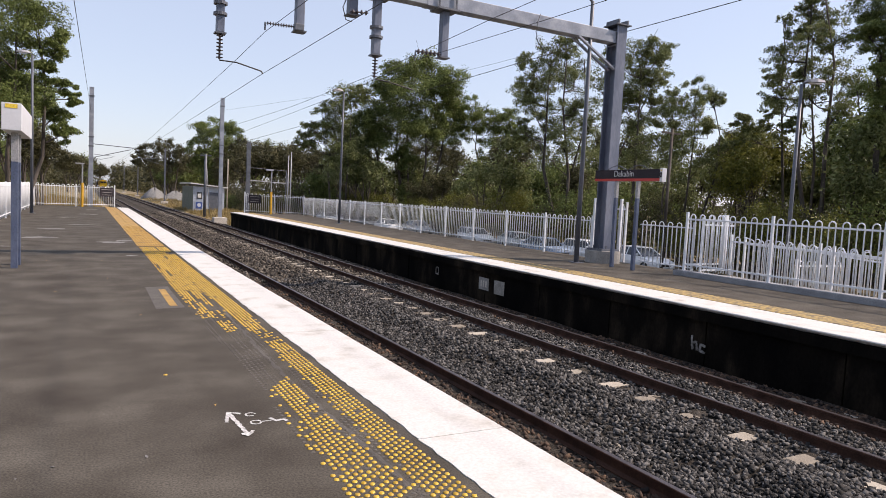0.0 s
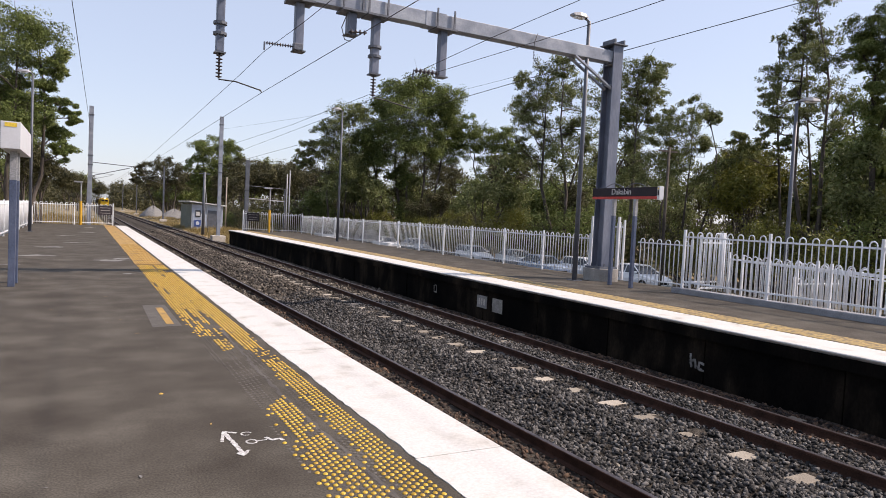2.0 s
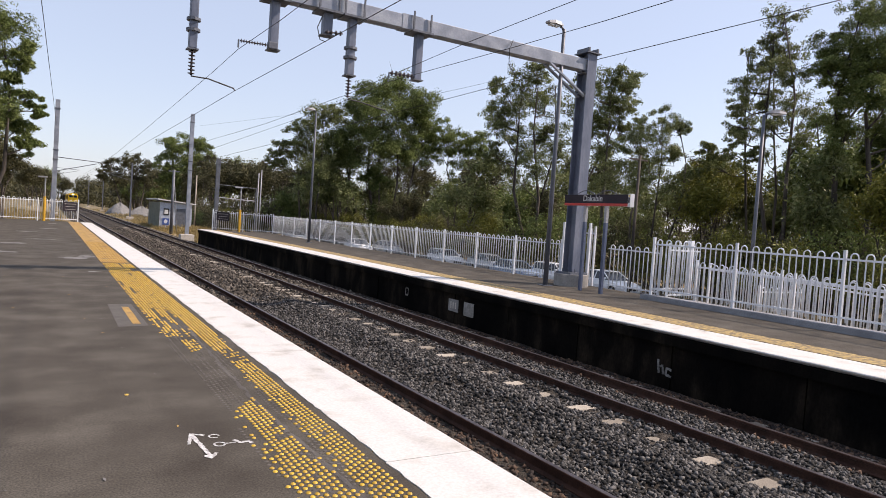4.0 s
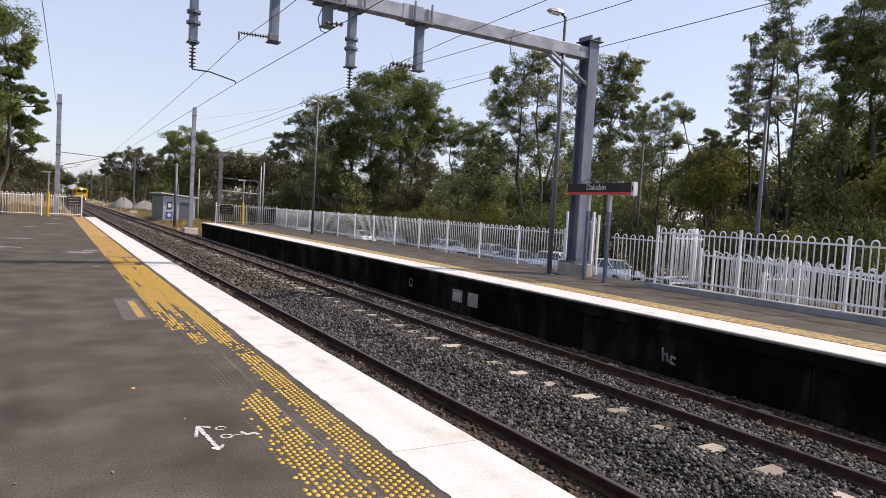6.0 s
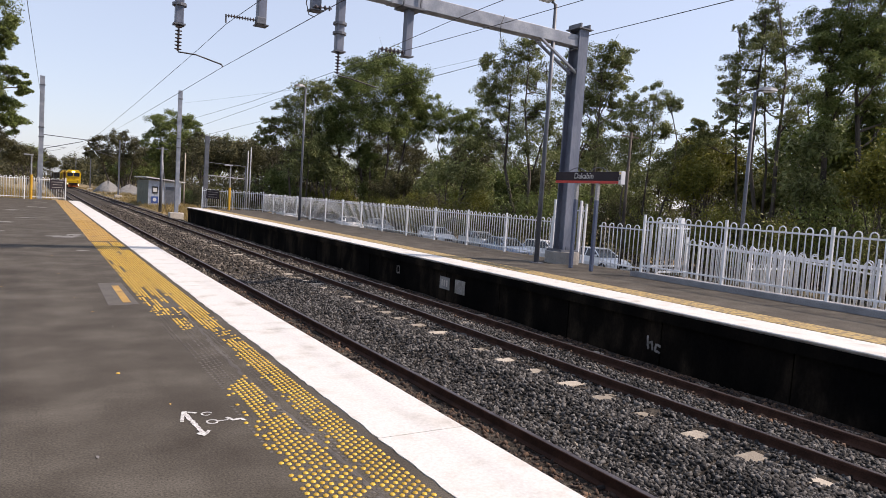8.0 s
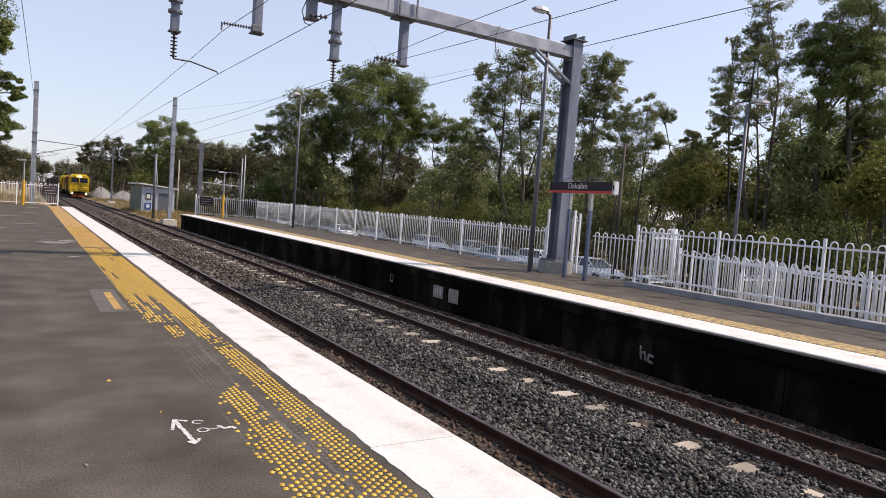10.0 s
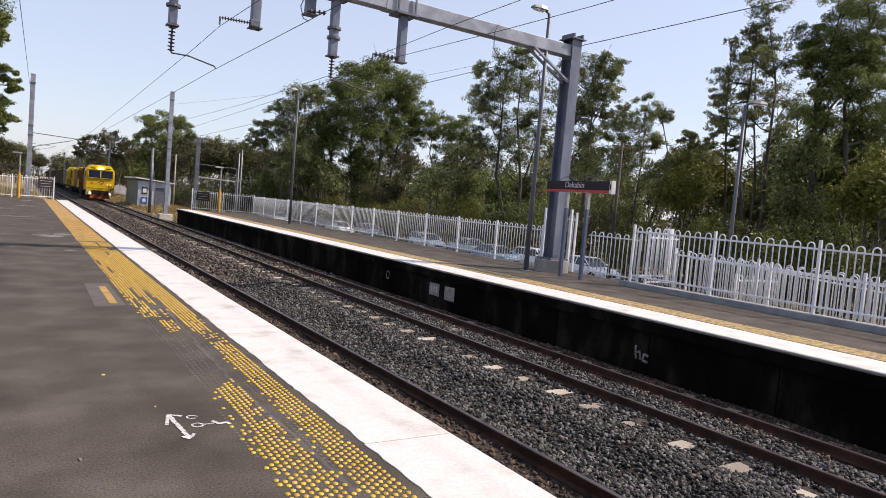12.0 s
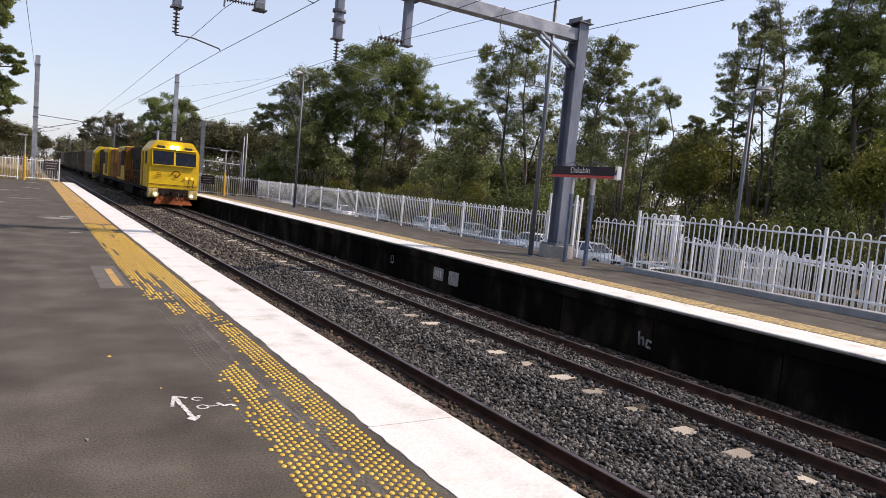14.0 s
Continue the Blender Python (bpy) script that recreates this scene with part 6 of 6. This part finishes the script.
def bogie(loco, y, axles):
    frame_ = part("bogie", boxed(-1.08, y - 1.9, 0.38, 1.08, y + 1.9, 0.72, bevel=0.03), M_TRAINGREY, loco, "dusty grey bogie")
    for dy in axles:
        for s in (-1, 1):
            wheelset(frame_, s * 0.55, y + dy)
            part("axle_box", boxed(s * 1.0 - 0.16, y + dy - 0.16, 0.3, s * 1.0 + 0.16, y + dy + 0.16, 0.62, bevel=0.02), M_TRAINGREY, frame_)


def locomotive(reverse=False):
    """Built with its cab end at y = 0, its length along +y, standing on z = 0."""
    long = 21.0
    ob = thing("locomotive", (TRACK_B, 0, RZ), 180 if reverse else 0, "yellow diesel freight locomotive with lit headlamps" if not reverse else "second yellow diesel locomotive coupled behind the first", "locomotive")
    # cab: full width, raked windscreen, bevelled roof corners
    bm = bmesh.new()
    prof = [(-1.45, 1.05), (1.45, 1.05), (1.45, 3.32), (1.02, 3.92), (-1.02, 3.92), (-1.45, 3.32)]
    front = [bm.verts.new((x, 0.0 + max(0, (z - 2.5)) * 0.22, z)) for x, z in prof]
    rear = [bm.verts.new((x, 3.4, z)) for x, z in prof]
    for i in range(6):
        bm.faces.new((front[i], front[(i + 1) % 6], rear[(i + 1) % 6], rear[i]))
    bm.faces.new(front[::-1]), bm.faces.new(rear)
    bmesh.ops.recalc_face_normals(bm, faces=bm.faces)
    bmesh.ops.bevel(bm, geom=list(bm.edges), offset=0.05, segments=2, affect="EDGES")
    cab = part("cab", bm, M_TRAIN, ob)
    for x0, x1 in ((-1.22, -0.06), (0.06, 1.22)):
        bm = bmesh.new()
        q = [(x0, 2.50), (x1, 2.50), (x1, 3.27), (x0, 3.27)]
        a = [bm.verts.new((x, -0.012 + (z - 2.5) * 0.22, z)) for x, z in q]
        b = [bm.verts.new((x, 0.1 + (z - 2.5) * 0.22, z)) for x, z in q]
        bm.faces.new(a), bm.faces.new(b[::-1])
        for i in range(4):
            bm.faces.new((a[i], b[i], b[(i + 1) % 4], a[(i + 1) % 4]))
        part("windscreen", bm, M_TRAINGLASS, cab, "dark sloping windscreen")
        part("wiper", tubed([((x0 + x1) / 2, -0.03, 2.46), ((x0 + x1) / 2 + 0.25, 0.10, 3.0)], 0.012, 4), M_BLACK, cab)
    for x0, x1 in ((-1.28, 0.0), (0.0, 1.28)):
        for q in (((x0 + 0.03, 2.45), (x1 - 0.03, 2.45)), ((x0 + 0.03, 3.31), (x1 - 0.03, 3.31)), ((x0 + 0.03, 2.45), (x0 + 0.03, 3.31)), ((x1 - 0.03, 2.45), (x1 - 0.03, 3.31))):
            part("window_surround", tubed([(px, -0.01 + (pz - 2.5) * 0.22, pz) for px, pz in q], 0.03, 6), M_TRAIN, cab)
    part("visor", extrude_profile(bmesh.new(), [(0.08, 3.40), (0.20, 3.36), (0.26, 3.42), (0.14, 3.46)], -1.25, 1.25, axis="x"), M_TRAIN, cab)
    for s in (-1, 1):
        part("front_handrail", tubed([(s * 1.36, -0.03, 1.25), (s * 1.38, -0.09, 1.35), (s * 1.38, -0.09, 2.2), (s * 1.36, -0.03, 2.3)], 0.018, 6), M_TRAIN, cab)
        part("side_window", boxed(s * 1.452 - 0.006, 0.75, 2.45, s * 1.452 + 0.006, 1.55, 3.2), M_TRAINGLASS, cab)
        part("cab_door", boxed(s * 1.456 - 0.006, 2.2, 1.1, s * 1.456 + 0.006, 2.85, 3.2), M_TRAINORANGE, cab)
        part("grab_rail", tubed([(s * 1.53, 2.1, 1.2), (s * 1.53, 2.1, 3.0)], 0.02, 6), M_TRAIN, cab)
        lamp = part("ditch_lamp", tubed([(s * 1.02, -0.2, 0.72), (s * 1.02, -0.02, 0.72)], 0.19, 14), M_POD, ob)
        part("lamp_glass", tubed([(s * 1.02, -0.225, 0.72), (s * 1.02, -0.205, 0.72)], 0.075, 12), M_LAMP_ON if not reverse else M_LAMPGLASS, lamp)
        part("number_box", boxed(s * 0.78 - 0.22, 0.17, 3.42, s * 0.78 + 0.22, 0.26, 3.6), M_BLACK, cab)
        part("head_lamp", tubed([(s * 0.15, 0.09, 3.54), (s * 0.15, 0.26, 3.54)], 0.11, 14), M_LAMP_ON if not reverse else M_LAMPGLASS, cab, "lit round headlamp")
        part("marker_lamp", tubed([(0.88 + s * 0.16, -0.05, 1.78), (0.88 + s * 0.16, 0.02, 1.78)], 0.085, 10), M_LAMP_AMBER, cab)
    ring = [(-0.27, -0.03), (-0.08, 0.17), (0.15, 0.17), (0.27, 0.03), (0.10, -0.17), (-0.06, -0.17), (0.02, -0.06)]
    part("emblem", ribbon([(0.08 + px, 1.96 + pz) for px, pz in ring], 0.075, -0.016, -0.002), M_TRAINRED, cab, "dark red angular emblem")
    for z in (1.76, 1.86, 1.96):
        part("number_bar", boxed(-0.95, -0.012, z, -0.77, -0.004, z + 0.035), M_TRAINRED, cab)
    for x in (-0.97, -0.755):
        part("number_bar", boxed(x, -0.012, 1.74, x + 0.025, -0.004, 2.02), M_TRAINRED, cab)
    part("kick_strip", boxed(-1.4, -0.02, 1.28, 1.4, -0.004, 1.32), M_TRAINORANGE, cab)
    part("hose", tubed([(0.85, -0.06, 1.7), (0.80, -0.08, 1.2), (1.05, -0.08, 1.1), (1.15, -0.06, 1.65)], 0.022, 6), M_BLACK, cab)
    # headstock and pilot
    part("headstock", boxed(-0.85, -0.06, 0.66, 0.85, 0.35, 1.06, bevel=0.03), M_TRAINDARK, ob)
    for s in (-1, 1):
        part("corner_skirt", boxed(s * 1.12 - 0.29, -0.03, 0.50, s * 1.12 + 0.29, 0.5, 1.06, bevel=0.06), M_POD, ob, "dusty cream corner skirt")
    part("coupler", boxed(-0.16, -0.5, 0.62, 0.16, 0.2, 0.92, bevel=0.04), M_TRAINDARK, ob)
    bm = bmesh.new()
    v = [bm.verts.new(p) for p in ((-0.82, 0.0, 0.64), (0.82, 0.0, 0.64), (1.1, -0.28, 0.16), (-1.1, -0.28, 0.16), (-0.82, 0.2, 0.64), (0.82, 0.2, 0.64), (1.1, -0.08, 0.16), (-1.1, -0.08, 0.16))]
    for q in ((0, 1, 2, 3), (7, 6, 5, 4), (0, 4, 5, 1), (1, 5, 6, 2), (2, 6, 7, 3), (3, 7, 4, 0)):
        bm.faces.new([v[i] for i in q])
    bmesh.ops.recalc_face_normals(bm, faces=bm.faces)
    part("pilot", bm, M_TRAINRED, ob, "red plough under the cab")
    for k in (-0.6, -0.3, 0.3, 0.6):
        part("air_hose", tubed([(k, -0.08, 0.85), (k, -0.2, 0.6), (k * 0.9, -0.16, 0.4)], 0.025, 6), M_BLACK, ob)
    # frame, engine hood, radiators
    part("frame", boxed(-1.42, 0.4, 0.9, 1.42, long - 0.2, 1.08), M_TRAINGREY, ob)
    part("hood", boxed(-0.98, 3.4, 1.08, 0.98, 12.6, 3.6, bevel=0.10), M_TRAINDARK, ob, "dark brown engine hood")
    for k in range(9):
        for s in (-1, 1):
            part("hood_door", boxed(s * 0.985 - 0.012, 3.8 + 0.92 * k, 1.25, s * 0.985 + 0.012, 4.6 + 0.92 * k, 2.7), M_TRAINORANGE if k > 7 else M_TRAINDARK, ob)
    part("radiator", boxed(-1.40, 13.0, 1.08, 1.40, 17.4, 3.65, bevel=0.14), M_TRAIN, ob, "broad yellow radiator housing")
    part("radiator_slope", extrude_profile(bmesh.new(), [(11.9, 1.1), (13.0, 1.1), (13.0, 3.6), (12.5, 3.6)], -1.36, 1.36, axis="x"), M_TRAINORANGE, ob)
    for s in (-1, 1):
        part("vent", boxed(s * 1.425 - 0.012, 12.7, 2.2, s * 1.425 + 0.012, 14.6, 3.3), M_TRAINDARK, ob)
        part("panel", boxed(s * 1.425 - 0.010, 14.9, 1.3, s * 1.425 + 0.010, 16.9, 3.2), M_TRAINORANGE, ob)
    part("tail_hood", boxed(-1.2, 17.4, 1.08, 1.2, long - 1.0, 3.5, bevel=0.10), M_TRAINORANGE, ob)
    for s in (-1, 1):
        bm = bmesh.new()
        tube(bm, [(s * 1.38, 3.6, 1.95), (s * 1.38, 12.1, 1.95)], 0.02, 5)
        tube(bm, [(s * 1.38, 3.6, 1.55), (s * 1.38, 12.1, 1.55)], 0.015, 5)
        for k in range(7):
            tube(bm, [(s * 1.38, 3.7 + 1.38 * k, 1.08), (s * 1.38, 3.7 + 1.38 * k, 1.97)], 0.02, 5)
        part("handrail", bm, M_TRAINORANGE, ob, "dark orange walkway handrail")
    bm = bmesh.new()
    for k in range(7):
        box(bm, -0.62 + 0.2 * k, 0.8, 3.92, -0.50 + 0.2 * k, 1.2, 4.02)
    part("horns", bm, M_BLACK, cab)
    part("exhaust", boxed(-0.3, 7.0, 3.55, 0.3, 7.8, 3.78), M_TRAINDARK, ob)
    part("fuel_tank", boxed(-1.3, 8.2, 0.3, 1.3, 13.0, 0.9, bevel=0.12), M_TRAINGREY, ob)
    bogie(ob, 4.2, (-1.6, 0, 1.6))
    bogie(ob, 16.9, (-1.6, 0, 1.6))
    ob.scale = (1.045, 1.0, 1.05)
    return ob


def ribbon(points, wide, y0, y1):
    """A flat band of even width along points in (x, z), standing off the cab front."""
    bm = bmesh.new()
    rows = []
    for i, (x, z) in enumerate(points):
        ax, az = points[max(0, i - 1)]
        bx, bz = points[min(len(points) - 1, i + 1)]
        d = math.hypot(bx - ax, bz - az)
        nx, nz = -(bz - az) / d * wide / 2, (bx - ax) / d * wide / 2
        rows.append([bm.verts.new(p) for p in ((x + nx, y0, z + nz), (x - nx, y0, z - nz), (x - nx, y1, z - nz), (x + nx, y1, z + nz))])
    for a, b in zip(rows, rows[1:]):
        for k in range(4):
            bm.faces.new((a[k], a[(k + 1) % 4], b[(k + 1) % 4], b[k]))
    bm.faces.new(rows[0][::-1]), bm.faces.new(rows[-1])
    bmesh.ops.recalc_face_normals(bm, faces=bm.faces)
    return bm


def wagon(mat, label):
    ob = thing("container_wagon", (TRACK_B, 0, RZ), 0, label, "wagon", "freight wagons")
    part("deck", boxed(-1.25, 0.4, 0.85, 1.25, 15.2, 1.08), M_TRAINGREY, ob)
    box_ = part("container", boxed(-1.22, 0.9, 1.08, 1.22, 14.6, 3.72, bevel=0.02), mat, ob, "ribbed steel container")
    for s in (-1, 1):
        for k in range(34):
            part("rib", RIBS[s, mat.name], mat, box_).location = (0, 1.15 + 0.4 * k, 0)
    part("coupler", boxed(-0.15, -0.3, 0.62, 0.15, 15.9, 0.85), M_TRAINDARK, ob)
    bogie(ob, 2.6, (-0.9, 0.9))
    bogie(ob, 13.0, (-0.9, 0.9))
    return ob


RIBS = {(s, m.name): mesh_of(boxed(s * 1.235 - 0.02, -0.08, 1.2, s * 1.235 + 0.02, 0.08, 3.6), "rib", m) for s in (-1, 1) for m in (M_GREYBOX, M_BROWNBOX, M_PALEBOX)}
LOCO = locomotive()
SECOND = locomotive(True)
LOADS = [(M_PALEBOX, "pale beige"), (M_BROWNBOX, "rusty brown"), (M_GREYBOX, "grey"), (M_BROWNBOX, "rusty brown"), (M_GREYBOX, "grey"), (M_PALEBOX, "pale beige"), (M_BROWNBOX, "rusty brown"), (M_GREYBOX, "grey")]
WAGONS = [wagon(mat, f"flat wagon with a {word} ribbed container") for mat, word in LOADS]

# where the front of the train is along the track
FRONT = [(0, 363.5), (2, 317.5), (4, 272.0), (5.5, 237.5), (6.5, 214.5), (7.5, 191.0), (8.5, 167.8), (9.75, 139.3), (11, 111.3), (12, 89.0), (13, 67.0), (13.5, 56.0), (14, 45.0)]


def motions():
    walk(LOCO, [(t, pose(TRACK_B, y, RZ)) for t, y in FRONT])
    walk(SECOND, [(t, pose(TRACK_B, y + 42.6, RZ, 0, 0, 180)) for t, y in FRONT])
    for k, w in enumerate(WAGONS):
        walk(w, [(t, pose(TRACK_B, y + 43.4 + 16.0 * k, RZ)) for t, y in FRONT])


motions()
